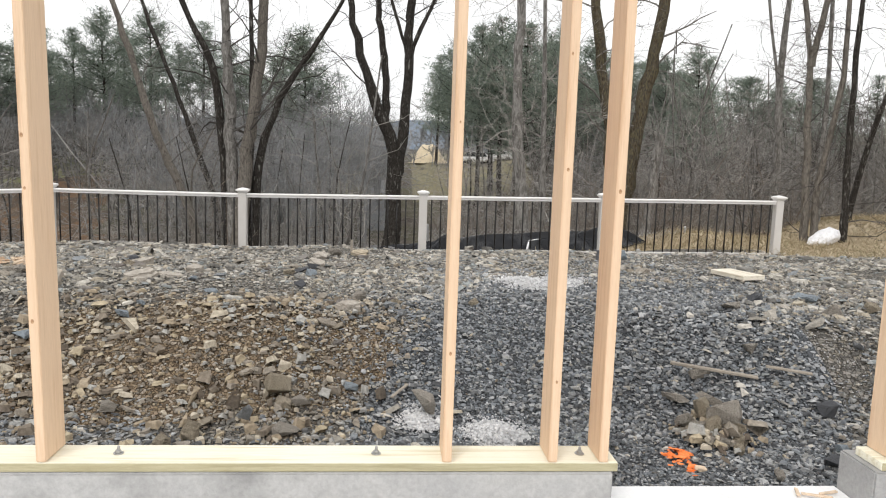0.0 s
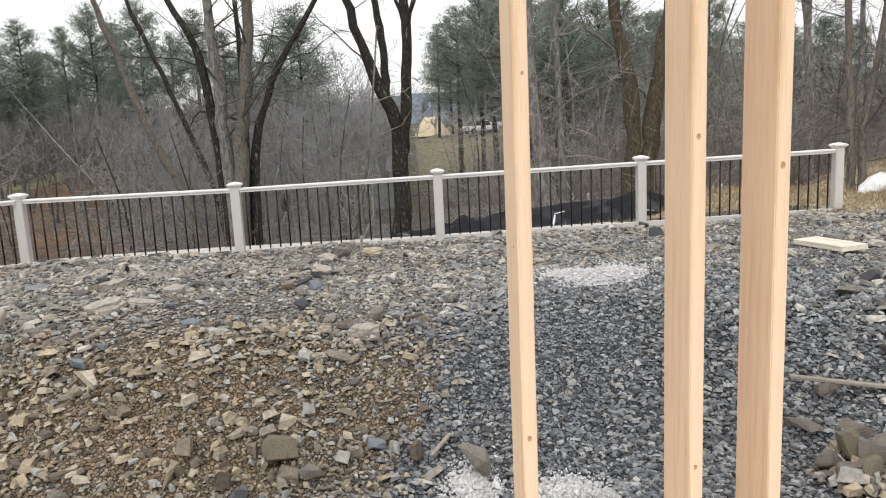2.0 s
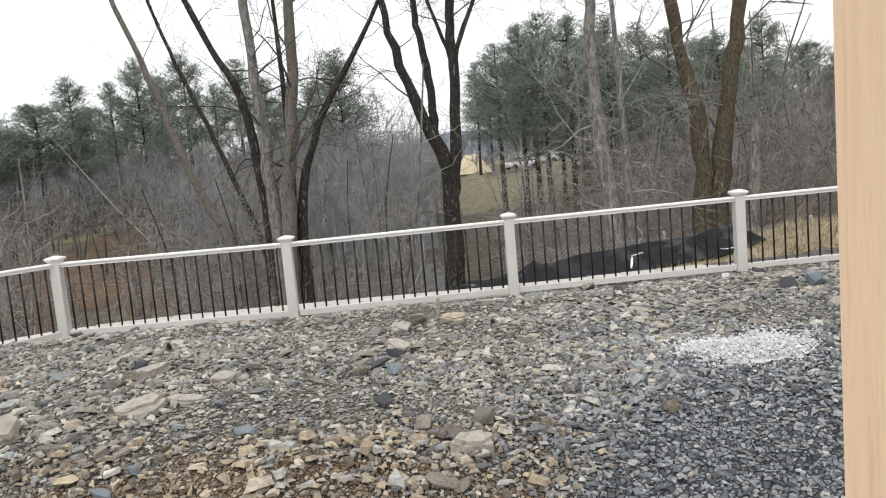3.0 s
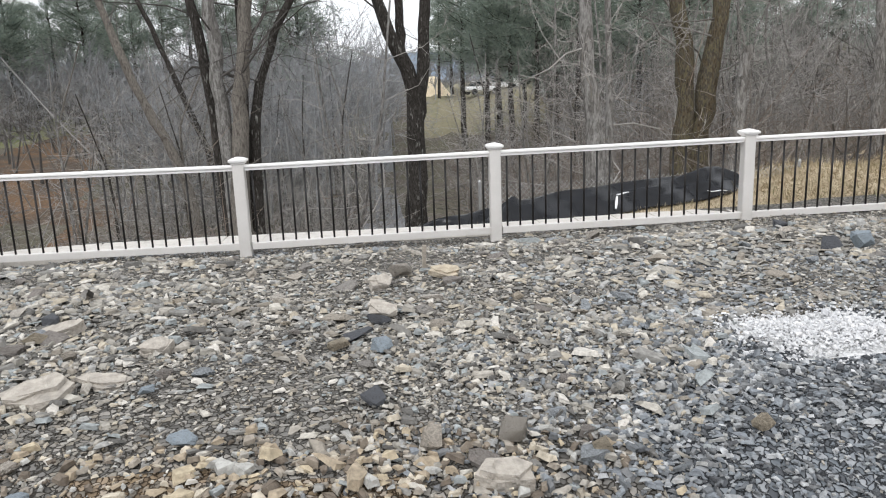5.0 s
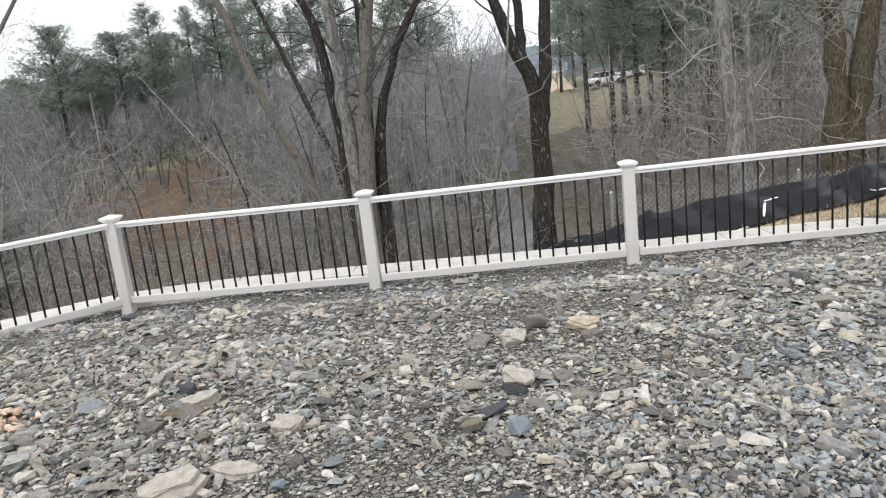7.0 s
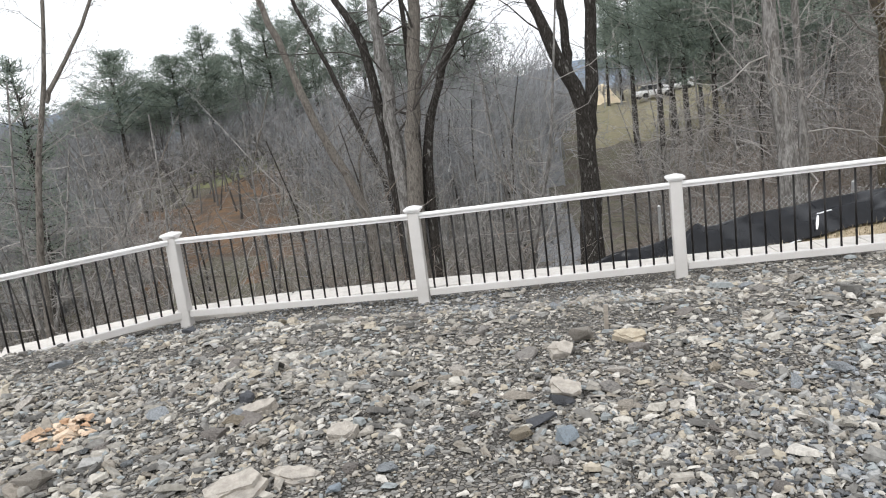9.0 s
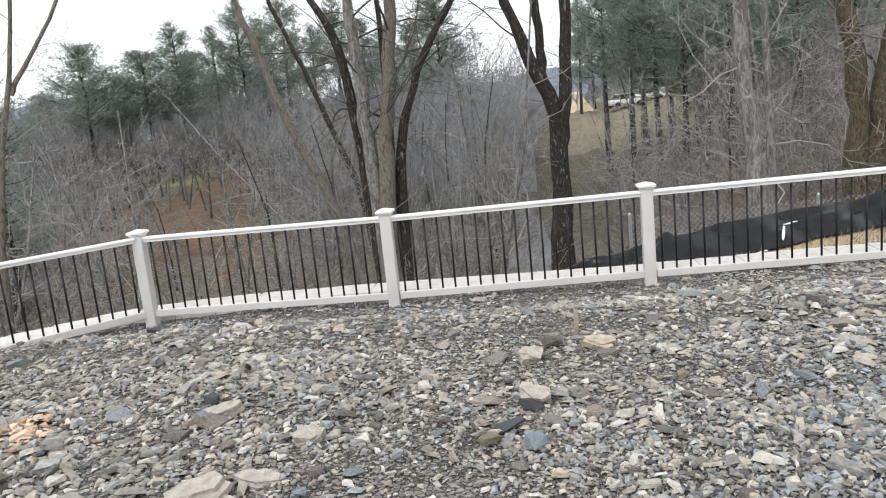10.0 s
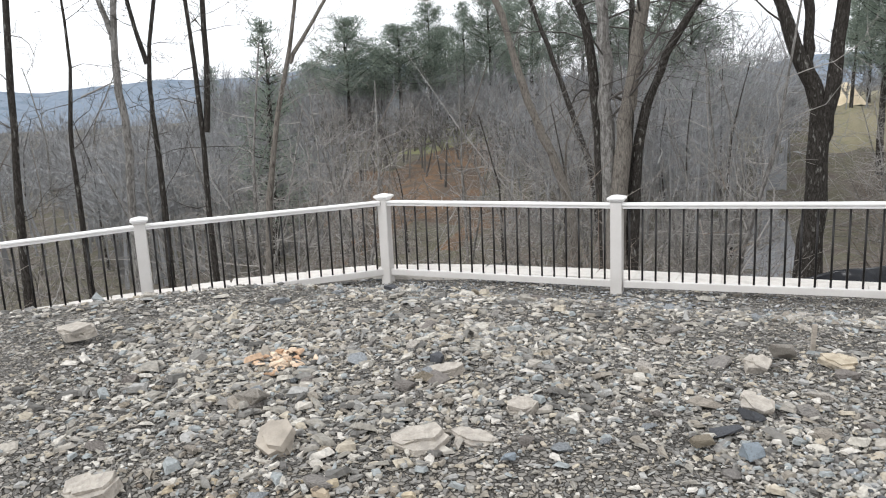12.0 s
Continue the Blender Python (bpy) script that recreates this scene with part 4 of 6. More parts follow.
for i, (x, y, s, m, t) in enumerate(((1.42, 1.42, (0.12, 0.07, 0.07), M_SLAB, "grey block under the stick"), (1.78, 1.5, (0.13, 0.09, 0.05), M_SLAB, "pale slab under the stick"), (1.22, 1.30, (0.15, 0.09, 0.04), M_SLAB, "flat grey slab in the bluestone"), (2.05, 1.05, (0.12, 0.09, 0.07), M_DARKROCK, "dark block on the gravel"), (1.95, 0.75, (0.09, 0.06, 0.04), M_BLUEROCK, "blue-grey flat stone near the doorway"), (2.6, 2.3, (0.16, 0.1, 0.05), M_BLUEROCK, "wide blue-grey slab on the slope"), (1.9, 2.05, (0.13, 0.09, 0.06), M_SLAB, "grey block on the slope"), (2.2, 2.3, (0.14, 0.1, 0.07), M_DARKROCK, "dark grey block on the slope"), (2.55, 1.9, (0.12, 0.1, 0.08), M_SLAB, "grey chunk on the slope"), (2.9, 2.0, (0.1, 0.09, 0.07), M_TANROCK, "tan chunk on the slope"), (1.42, 0.42, (0.10, 0.045, 0.04), M_SLAB, "long pale stone by the doorway"), (1.75, 0.5, (0.1, 0.08, 0.07), M_DARKROCK, "dark stone by the doorway"), (-3.25, 2.75, (0.14, 0.09, 0.07), M_SLAB, "grey slab leaning on the bank"), (-2.75, 1.75, (0.13, 0.11, 0.05), M_BLUEROCK, "blue-grey slab in the brown bank"), (-2.2, 1.9, (0.16, 0.06, 0.04), M_BLUEROCK, "long blue-grey slab in the brown bank"), (0.1, 2.15, (0.06, 0.05, 0.04), M_TANROCK, "small olive tan stone in bluestone"), (0.4, 5.2, (0.14, 0.1, 0.06), M_SLAB, "grey slab near the railing"), (1.9, 5.4, (0.13, 0.1, 0.07), M_DARKROCK, "dark rock near the railing"), (-3.9, 5.3, (0.12, 0.09, 0.06), M_DARKROCK, "dark stone near the railing"), (-3.4, 5.9, (0.08, 0.07, 0.06), M_TANROCK, "rusty orange stone by the railing"))):
    rock(x, y, s, m, t, 90 + i, i * 61, (6 * (i % 3), 5 * (i % 4) - 7), 0.15)

rock(1.63, 4.30, (0.12, 0.08, 0.08), M_DARKROCK, "dark green-grey wedge of stone on the gravel", 131, 12, (6, 8), 0.15)
rock(1.80, 4.26, (0.12, 0.09, 0.10), M_BLUEROCK, "blue-grey block beside a dark wedge of stone", 132, -20, (4, -8), 0.15)

STONES = [bm_mesh("stone", rock_mesh(np.random.default_rng(200 + i), 4), M_STONE) for i in range(10)]
sx, sy = throw(900, -4.6, 3.6, 0.35, 6.3, rng)
keep = zone_blue(sx, sy) < rng.uniform(0.2, 1.0, len(sx))
sx, sy = sx[keep][:300], sy[keep][:300]
for i, (x, y) in enumerate(zip(sx, sy)):
    s = 0.028 + 0.045 * rng.random() ** 2
    m = pose(x, y, land_z(x, y) + 0.012, rng.normal(0, 10), rng.normal(0, 10), rng.uniform(0, 360)) @ Matrix.Diagonal((s * 1.25, s * 0.9, s * rng.uniform(0.25, 0.55), 1))
    under("stone", STONES[i % 10], ground, "", m)

# ---- odds and ends in the yard ----
M_OFFCUT = material("bleached_board", [(0.66, 0.60, 0.49), (0.73, 0.68, 0.58), (0.56, 0.49, 0.38)], scale=4, stretch=(0.5, 9, 9), bump_scale=30, bump=0.1, rough=0.8, fine=0.1)
board = tagged(new("lumber_offcut", bm_mesh("lumber_offcut", box_bm(-0.28, 0.28, -0.095, 0.095, -0.019, 0.019, 0.003), M_OFFCUT)), "short pale board offcut lying on the gravel", "board")
board.matrix_basis = pose(2.50, 3.22, land_z(2.5, 3.22) + 0.05, 3, -3, -87)
stick = tagged(new("stick", bm_mesh("stick", box_bm(-0.26, 0.26, -0.012, 0.012, -0.009, 0.009, 0.003), M_WEATHERED)), "weathered grey stick lying across stones", "stick")
stick.matrix_basis = pose(1.5, 1.38, land_z(1.5, 1.38) + 0.075, 5, 6, -14)
wood_debris(-0.42, 1.30, land_z(-0.42, 1.3) + 0.05, 0.17, 55, -12, 0.025, M_WEATHERED, "weathered wood splinter on the bank")
wood_debris(1.92, 1.28, land_z(1.92, 1.28) + 0.07, 0.26, -22, 4, 0.035, M_WEATHERED, "weathered grey stick end on the rocks")
wood_debris(-1.75, 0.52, land_z(-1.75, 0.52) + 0.06, 0.16, 60, -10, 0.022, M_WEATHERED, "pale wood splinter near the sill")
stake = tagged(new("marker_stake", bm_mesh("marker_stake", box_bm(-0.012, 0.012, -0.009, 0.009, -0.15, 0.15, 0.003), M_WEATHERED)), "short grey wooden stake driven into the gravel", "stake")
stake.matrix_basis = pose(-0.86, 4.33, land_z(-0.86, 4.33), 2, 2, 15)


def heap(name, label, cat, x, y, rx, ry, n, size, mat, seed, flat=(0.2, 0.5)):
    r = np.random.default_rng(seed)
    px, py = x + r.normal(0, rx, n), y + r.normal(0, ry, n)
    s = size * np.exp(r.normal(0, 0.4, n))
    f = r.uniform(*flat, n)
    pz = land(px, py) + s * f * 0.6 + 0.012 + 0.03 * np.exp(-((px - x) / rx) ** 2 - ((py - y) / ry) ** 2)
    return tagged(new(name, scatter_mesh(name, px, py, pz, s, f, 0.4, [mat], np.zeros(n, dtype=int), r)), label, cat, kind="stuff")


heap("rubble", "small brown rubble round the rock heap", "rubble", 1.30, 0.90, 0.11, 0.12, 170, 0.055, M_TAN, 70, (0.4, 0.8))
heap("wood_chips", "scatter of orange-brown wood chips on the gravel", "wood chips", -3.48, 3.3, 0.11, 0.1, 46, 0.055, M_CHIP, 71)
heap("orange_scraps", "torn orange plastic scraps on the gravel", "plastic scraps", 1.0, 0.63, 0.035, 0.09, 36, 0.045, M_ORANGE, 72, (0.1, 0.3))
rock(-3.44, 3.24, (0.10, 0.06, 0.04), M_CHIP, "broken peach-coloured block among the chips", 74, 20, (8, 6), 0.1)
rock(1.06, 0.52, (0.06, 0.05, 0.025), M_CHIP, "flat stone sprayed orange", 73, 10)
for x, y, s in ((0.58, 2.86, 0.14), (0.82, 2.84, 0.13), (0.10, 1.02, 0.09), (-0.3, 1.12, 0.055)):
    heap("stone_dust", "patch of fine white stone dust", "stone dust", x, y, s * 0.95, s * 0.9, 2300, 0.0125, M_DUST, int(80 + x * 10 + 20), (0.4, 0.9))


# ---- black plastic sheet heaped on the grass behind the railing ----
def tarp():
    us, vs = np.linspace(0, 1, 150), np.linspace(-1, 1, 40)
    U, Vv = np.meshgrid(us, vs, indexing="ij")
    X = -1.1 + 5.4 * U
    half = np.interp(U, [0, 0.1, 0.4, 0.8, 1], [0.1, 0.28, 0.38, 0.30, 0.2])
    Y = 8.0 + np.interp(U, [0, 0.15, 0.4, 1], [0.05, 0.22, 1.15, 2.72]) + half * Vv + 0.05 * np.sin(U * 37 + Vv * 3)
    spine = 8.0 + np.interp(U, [0, 0.15, 0.4, 1], [0.05, 0.22, 1.15, 2.72])
    crest = np.interp(X, [-0.9, -0.4, 0.0, 0.5, 1.2, 2.0, 3.0, 3.4, 3.7, 4.05, 4.3], [0.02, 0.09, 0.14, 0.175, 0.19, 0.20, 0.21, 0.245, 0.23, 0.11, -0.04]) - land(X, spine)
    body = np.clip(1 - np.abs(Vv) ** 1.1, 0, 1)
    folds = 0.022 * np.sin(U * 11 + 6 * Vv + 2 * np.sin(U * 6)) * np.clip(U * 2, 0.2, 1) + 0.010 * np.sin(U * 33 - 14 * Vv) + 0.012 * np.sin(Vv * 11 + 4 * np.sin(U * 5)) * np.clip(U * 2 - 0.5, 0, 1)
    ruck = 0.022 * np.sin(Vv * 17 + 3 * np.sin(U * 13)) * np.clip(U * 3 - 1.5, 0, 1)
    Z = land(X, Y) + 0.02 + crest * body + body * (folds + ruck)
    n, k = len(us), len(vs)
    ii = np.arange(n * k).reshape(n, k)
    q = np.stack([ii[:-1, :-1], ii[1:, :-1], ii[1:, 1:], ii[:-1, 1:]], -1).reshape(-1, 4)
    ob = tagged(new("plastic_sheet", np_mesh("plastic_sheet", np.stack([X, Y, Z], -1).reshape(-1, 3), [q], M_TARP, smooth=True)), "crumpled black plastic sheeting heaped on dry grass", "plastic sheet")
    mod = ob.modifiers.new("thickness", "SOLIDIFY")
    mod.thickness = 0.006
    return ob


tarp()
for x, y, z, L, yaw, tilt in ((1.82, 9.20, 0.17, 0.19, 66, -34), (1.93, 9.30, 0.27, 0.17, 12, 6), (3.5, 10.0, 0.12, 0.3, 5, 10), (-0.2, 8.22, 0.05, 0.16, 0, 5), (1.45, 8.9, 0.03, 0.2, 0, 0)):
    bm = box_bm(-L / 2, L / 2, -0.015, 0.015, -0.005, 0.005, 0.003)
    bmesh.ops.subdivide_edges(bm, edges=[e for e in bm.edges if abs(e.verts[0].co.x - e.verts[1].co.x) > L * 0.6], cuts=6)
    for v in bm.verts:
        v.co.z += 0.02 * math.sin(v.co.x * 16)
        v.co.y *= 0.75 + 0.35 * math.cos(v.co.x * 21)
    ob = tagged(new("plastic_strip", bm_mesh("plastic_strip", bm, M_WHITEPLASTIC)), "torn white plastic strip on the black sheeting", "plastic strip")
    ob.matrix_basis = pose(x, y, land_z(x, y) + max(0.03, z), 0, tilt, yaw)


def bag():
    bm = bmesh.new()
    bmesh.ops.create_icosphere(bm, subdivisions=4, radius=1)
    for v in bm.verts:
        p = v.co.copy()
        w = 0.75 + 0.35 * smooth01(-0.9, 0.7, p.x)
        v.co = Vector((p.x * 0.42, p.y * 0.2 * w, p.z * 0.16 * w))
        v.co += v.co.normalized() * 0.03 * noise.noise(p * 3.1) + Vector((0, 0, 0.012 * noise.noise(p * 9)))
        v.co.z = max(v.co.z, -0.1)
    ob = tagged(new("plastic_bag", bm_mesh("plastic_bag", bm, M_WHITEPLASTIC, True)), "bulging white plastic sack lying on straw", "bag")
    ob.matrix_basis = pose(7.62, 10.35, land_z(7.62, 10.35) + 0.13, 0, -14, 25)
    return ob


bag()


# ---- chain-link fence behind the sheeting ----
def chain_link(x0, x1, y0, y1, height):
    root = tagged(new("chain_link_fence"), "sagging galvanised chain-link fence at the wood's edge", "fence")
    L = math.hypot(x1 - x0, y1 - y0)
    z0 = min(land_z(x0, y0), land_z(x1, y1)) + 0.05
    m = pose(x0, y0, z0, 0, 0, math.degrees(math.atan2(y1 - y0, x1 - x0)))
    V, F = [], []
    pitch = 0.075
    for sgn in (1, -1):
        for i in range(int((L + height) / pitch)):
            a = i * pitch - (height if sgn > 0 else 0)
            p = [(a + sgn * 0, 0.0), (a + sgn * height, height)]
            t0, t1 = 0.0, 1.0
            for t_edge, s in ((0, 1), (L, -1)):
                d = sgn * height
                f = (t_edge - p[0][0]) / d
                if s * d > 0:
                    t0 = max(t0, f)
                else:
                    t1 = min(t1, f)
            if t1 - t0 < 0.02:
                continue
            pts = [np.array((p[0][0] + sgn * height * t, 0.006 * sgn, height * t)) for t in (t0, t1)]
            n = np.array((-sgn, 0, 1)) / math.sqrt(2) * 0.0025
            b = len(V)
            for q in pts:
                V += [q + n, q + np.array((0, 0.0035, 0)), q - n, q - np.array((0, 0.0035, 0))]
            F += [[b + j, b + (j + 1) % 4, b + 4 + (j + 1) % 4, b + 4 + j] for j in range(4)]
    under("wire_mesh", np_mesh("wire_mesh", np.array(V), [np.array(F)], M_STEEL), root, "diamond wire mesh", m)
    for t in (0, 0.5, 1):
        part("post", lathe_bm([(0.024, -0.4), (0.024, height + 0.06), (0.012, height + 0.08)], 10), M_STEEL, root, "", m @ pose(L * t, 0.03, 0))
    return root


chain_link(0.2, 5.2, 10.1, 10.9, 1.15)

# ---- trees ----
class Tubes:
    """Collects tapered tubes into one mesh."""

    def __init__(self):
        self.v, self.f, self.n = [], [], 0

    def add(self, pts, rad, sides):
        pts, rad = np.asarray(pts, dtype=float), np.asarray(rad, dtype=float)
        d = np.gradient(pts, axis=0)
        d /= np.linalg.norm(d, axis=1)[:, None] + 1e-9
        ref = np.array((1.0, 0.13, 0.07)) if abs(d[0][0]) < 0.8 else np.array((0.1, 1.0, 0.05))
        u = np.cross(d, ref)
        u /= np.linalg.norm(u, axis=1)[:, None] + 1e-9
        w = np.cross(d, u)
        a = np.arange(sides) * 2 * np.pi / sides
        ring = pts[:, None, :] + rad[:, None, None] * (np.cos(a)[None, :, None] * u[:, None, :] + np.sin(a)[None, :, None] * w[:, None, :])
        k = len(pts)
        i = np.arange(sides)
        f = []
        for s in range(k - 1):
            f.append(np.stack([s * sides + i, s * sides + (i + 1) % sides, (s + 1) * sides + (i + 1) % sides, (s + 1) * sides + i], -1))
        self.v.append(ring.reshape(-1, 3))
        self.f.append(np.concatenate(f) + self.n)
        self.n += k * sides

    def mesh(self, name, mat, smooth=True):
        return np_mesh(name, np.concatenate(self.v), [np.concatenate(self.f)], mat, smooth=smooth)


def bent(p, d, length, steps, wander, rise, rng):
    """A wandering line from p towards d."""
    pts, d = [np.array(p, dtype=float)], np.array(d, dtype=float)
    for _ in range(steps):
        d = d + rng.normal(0, wander, 3) + np.array((0, 0, rise))
        d /= np.linalg.norm(d)
        pts.append(pts[-1] + d * length / steps)
    return np.array(pts), d


def fork(crown, p, d, length, r, level, deepest, rng, kids, droop):
    steps = 4 if level < 2 else (3 if level == 2 else 1)
    pts, _ = bent(p, d, length, steps, 0.27, 0.05 - droop * (level > 1), rng)
    rad = np.linspace(r, r * 0.3, steps + 1)
    crown.add(pts, rad, 5 if level == 1 else 3)
    if level >= deepest:
        return
    for i in range(kids):
        t = rng.uniform(0.25, 1.0)
        j = min(steps - 1, int(t * steps))
        q = pts[j] + (pts[j + 1] - pts[j]) * (t * steps - j)
        along_d = pts[j + 1] - pts[j]
        along_d /= np.linalg.norm(along_d)
        side = rng.normal(0, 1, 3)
        side -= along_d * (side @ along_d)
        side /= np.linalg.norm(side)
        spread_a = rng.uniform(0.5, 1.1)
        fork(crown, q, along_d * math.cos(spread_a) + side * math.sin(spread_a), length * rng.uniform(0.35, 0.62), max(0.004, r * (1 - 0.6 * t) * 0.5), level + 1, deepest, rng, kids, droop)


def bare_tree(label, trunks, bark, seed, limbs=14, deepest=3, kids=4, first=0.3, limb_len=0.22, category="tree", droop=0.0, twig=None, down=0, slim=0.64, limb_r=1.0):
    """A leafless tree. trunks: for each stem the points (x, y, z) from the root, then base and top radius."""
    rng = np.random.default_rng(seed)
    root = tagged(new("bare_tree"), label, category)
    crown = Tubes()
    for pts, r0, r1, *own in trunks:
        r0, r1 = r0 * slim, r1 * slim
        stem = Tubes()
        pts = np.array(pts, dtype=float)
        s = np.linspace(0, 1, len(pts))
        nr, ns = (22, 12) if r0 > 0.08 else (11, 6)
        fine = np.linspace(0, 1, nr)
        line = np.stack([np.interp(fine, s, pts[:, c]) for c in range(3)], -1)
        line[1:-1] = (line[:-2] + 2 * line[1:-1] + line[2:]) / 4
        line[1:, :2] += rng.normal(0, r0 * 0.12, (nr - 1, 2))
        rad = r0 + (r1 - r0) * fine ** 0.85
        rad *= 1 + 0.06 * rng.normal(0, 1, nr)
        if pts[0][2] < 0.4:
            rad[:3] *= np.array([1.5, 1.2, 1.06])
        stem.add(line, rad, ns)
        under("trunk", stem.mesh("trunk", own[0] if own else bark), root)
        H = np.linalg.norm(line[-1] - line[0])
        for i in range(limbs):
            t = first + (1 - first) * (i + rng.uniform(0, 1)) / limbs
            j = min(nr - 2, int(t * (nr - 1)))
            d = np.array((*rng.normal(0, 1, 2), rng.uniform(-0.1 - 0.5 * down, 0.9)))
            d /= np.linalg.norm(d)
            fork(crown, line[j], d, H * limb_len * rng.uniform(0.6, 1.2) * (1.15 - 0.5 * t), max(0.008, rad[j] * rng.uniform(0.18, 0.4) * limb_r), 1, deepest, rng, kids, droop)
    under("crown", crown.mesh("crown", twig or M_TWIG), root, "bare spreading branches and twigs")
    return root


def standing(x, y, dip=0.25):
    return pose(x, y, land_z(x, y) - dip)


def stem(*pts):
    return [(0, 0, 0), *pts]


def grown(label, stems, bark, seed, up=7.0, **how):
    """A bare tree from stems in world metres, root first: (points, root radius, radius at the last point, own bark or None)."""
    how.setdefault("limb_r", 0.6)
    fx, fy = stems[0][0][0][:2]
    root = Vector((fx, fy, land_z(fx, fy) - 0.25))
    trunks = []
    for pts, r0, r1, *own in stems:
        pts = [Vector(p) for p in pts]
        low = land_z(pts[0].x, pts[0].y) - 0.25
        if r0 > r1 * 1.05:
            lean_x = (pts[1].x - pts[0].x) / max(0.3, pts[1].z - pts[0].z)
            pts.insert(0, Vector((pts[0].x - max(-0.4, min(0.4, 0.4 * lean_x * (pts[0].z - low))), pts[0].y, low)))
        d = (pts[-1] - pts[-2]).normalized()
        pts.append(pts[-1] + (d + Vector((0, 0, 0.35))).normalized() * up * 0.5)
        pts.append(pts[-1] + Vector((d.x * 0.3, 0, 1)).normalized() * up * 0.5)
        trunks.append(([tuple(p - root) for p in pts], r0, r1 * 0.5, *[m for m in own if m]))
    ob = bare_tree(label, trunks, bark, seed, slim=1.0, **how)
    ob.matrix_basis = pose(*root)
    return ob


# the large trees just beyond the railing
grown("clump of tall grey and brown bare trunks rising from one root", [
    ([(-4.11, 14.8, 0.5), (-4.17, 14.8, 1.4), (-4.22, 14.8, 2.6), (-4.25, 14.8, 3.7), (-4.3, 14.8, 4.8)], 0.17, 0.14, None),
    ([(-4.27, 15.1, -0.76), (-4.36, 15.1, 0.6), (-4.42, 15.1, 1.55), (-4.5, 15.1, 2.78), (-4.76, 15.1, 3.63), (-5.02, 15.1, 4.15), (-5.36, 15.1, 4.8)], 0.14, 0.085, M_BARK_DARK),
    ([(-3.89, 14.7, 0.5), (-3.80, 14.7, 1.4), (-3.61, 14.7, 2.53), (-3.45, 14.7, 3.74), (-3.4, 14.7, 4.84)], 0.185, 0.15, M_BARK_BROWN),
    ([(-3.62, 14.9, 0.5), (-3.54, 14.9, 1.14), (-3.38, 14.9, 1.85), (-3.12, 14.9, 2.47), (-2.85, 14.9, 3.05), (-2.5, 14.9, 3.54), (-2.09, 14.9, 4.16), (-1.57, 14.9, 4.95)], 0.12, 0.06, M_BARK_DARK),
    ([(-3.9, 15.7, 0.4), (-3.88, 15.7, 2.0), (-3.85, 15.7, 3.5), (-3.87, 15.7, 5.2)], 0.085, 0.055, M_BARK_DARK)],
    M_BARK_GREY, 21, up=8, twig=M_DARKTWIG, limbs=11, deepest=3, kids=4, first=0.3, limb_len=0.15)
grown("tall forked dark-barked tree with three main stems", [
    ([(-0.4, 17.6, -1.0), (-0.39, 17.6, 0.06), (-0.33, 17.6, 1.1), (-0.61, 17.6, 2.22), (-0.93, 17.6, 2.92), (-1.3, 17.6, 3.9), (-1.52, 17.6, 4.79), (-1.67, 17.6, 5.47)], 0.25, 0.10, None),
    ([(-0.37, 17.6, 0.3), (-0.25, 17.56, 1.19), (-0.10, 17.55, 2.24), (-0.07, 17.55, 3.15), (0.02, 17.55, 4.17), (-0.05, 17.55, 4.96), (0.03, 17.55, 5.55)], 0.165, 0.16, None),
    ([(-0.62, 17.6, 2.25), (-0.6, 17.65, 3.04), (-0.69, 17.65, 4.03), (-0.82, 17.65, 4.93), (-0.89, 17.65, 5.51)], 0.115, 0.112, None),
    ([(0.02, 17.55, 4.1), (0.16, 17.55, 4.57), (0.4, 17.5, 5.07), (0.64, 17.5, 5.58)], 0.075, 0.073, None),
    ([(-0.06, 17.55, 4.0), (-0.17, 17.6, 4.45), (-0.42, 17.6, 5.13)], 0.06, 0.058, None)],
    M_BARK_DARK, 22, up=8, twig=M_DARKTWIG, limbs=7, kids=4, first=0.5, limb_len=0.16)
grown("straight grey maple trunk with crooked low branches", [([(1.92, 10.6, 0.68), (1.84, 10.6, 1.46), (1.79, 10.6, 2.27), (1.77, 10.6, 3.07), (1.78, 10.6, 4.1)], 0.135, 0.115, None)],
    M_BARK_GREY, 23, up=8, twig=M_PALE, limbs=18, deepest=4, kids=4, first=0.2, limb_len=0.13, down=0.5, limb_r=0.35)
grown("slender grey trunk behind the maple with twisted twigs", [([(2.7, 12.5, 0.5), (2.69, 12.5, 2.1), (2.65, 12.5, 3.0), (2.6, 12.5, 4.4)], 0.075, 0.055, None)],
    M_BARK_GREY, 27, up=6, twig=M_PALE, limbs=22, deepest=3, kids=4, first=0.12, limb_len=0.16, down=0.5, limb_r=0.6)
grown("pair of thick trunks with orange-brown mossy bark", [
    ([(4.6, 14.0, 0.52), (4.61, 14.0, 1.4), (4.48, 14.0, 2.62), (4.29, 14.0, 3.53), (4.1, 14.0, 4.6)], 0.21, 0.165, None),
    ([(4.92, 14.0, 0.58), (5.08, 14.0, 1.54), (5.21, 14.0, 2.6), (5.37, 14.0, 3.51), (5.52, 14.0, 4.6)], 0.215, 0.18, None)],
    M_BARK_MOSS, 24, up=8, limbs=12, kids=4, first=0.3, limb_len=0.15)
snag = bare_tree("pale broken snag with stub branches", [(stem((0.09, 0, 0.8), (0.15, 0, 1.6), (0.2, 0, 2.25)), 0.11, 0.085)], M_BARK_GREY, 25, slim=1.0, limbs=3, deepest=2, kids=2, first=0.55, limb_len=0.2)
snag.matrix_basis = pose(5.24, 13.3, -0.2)
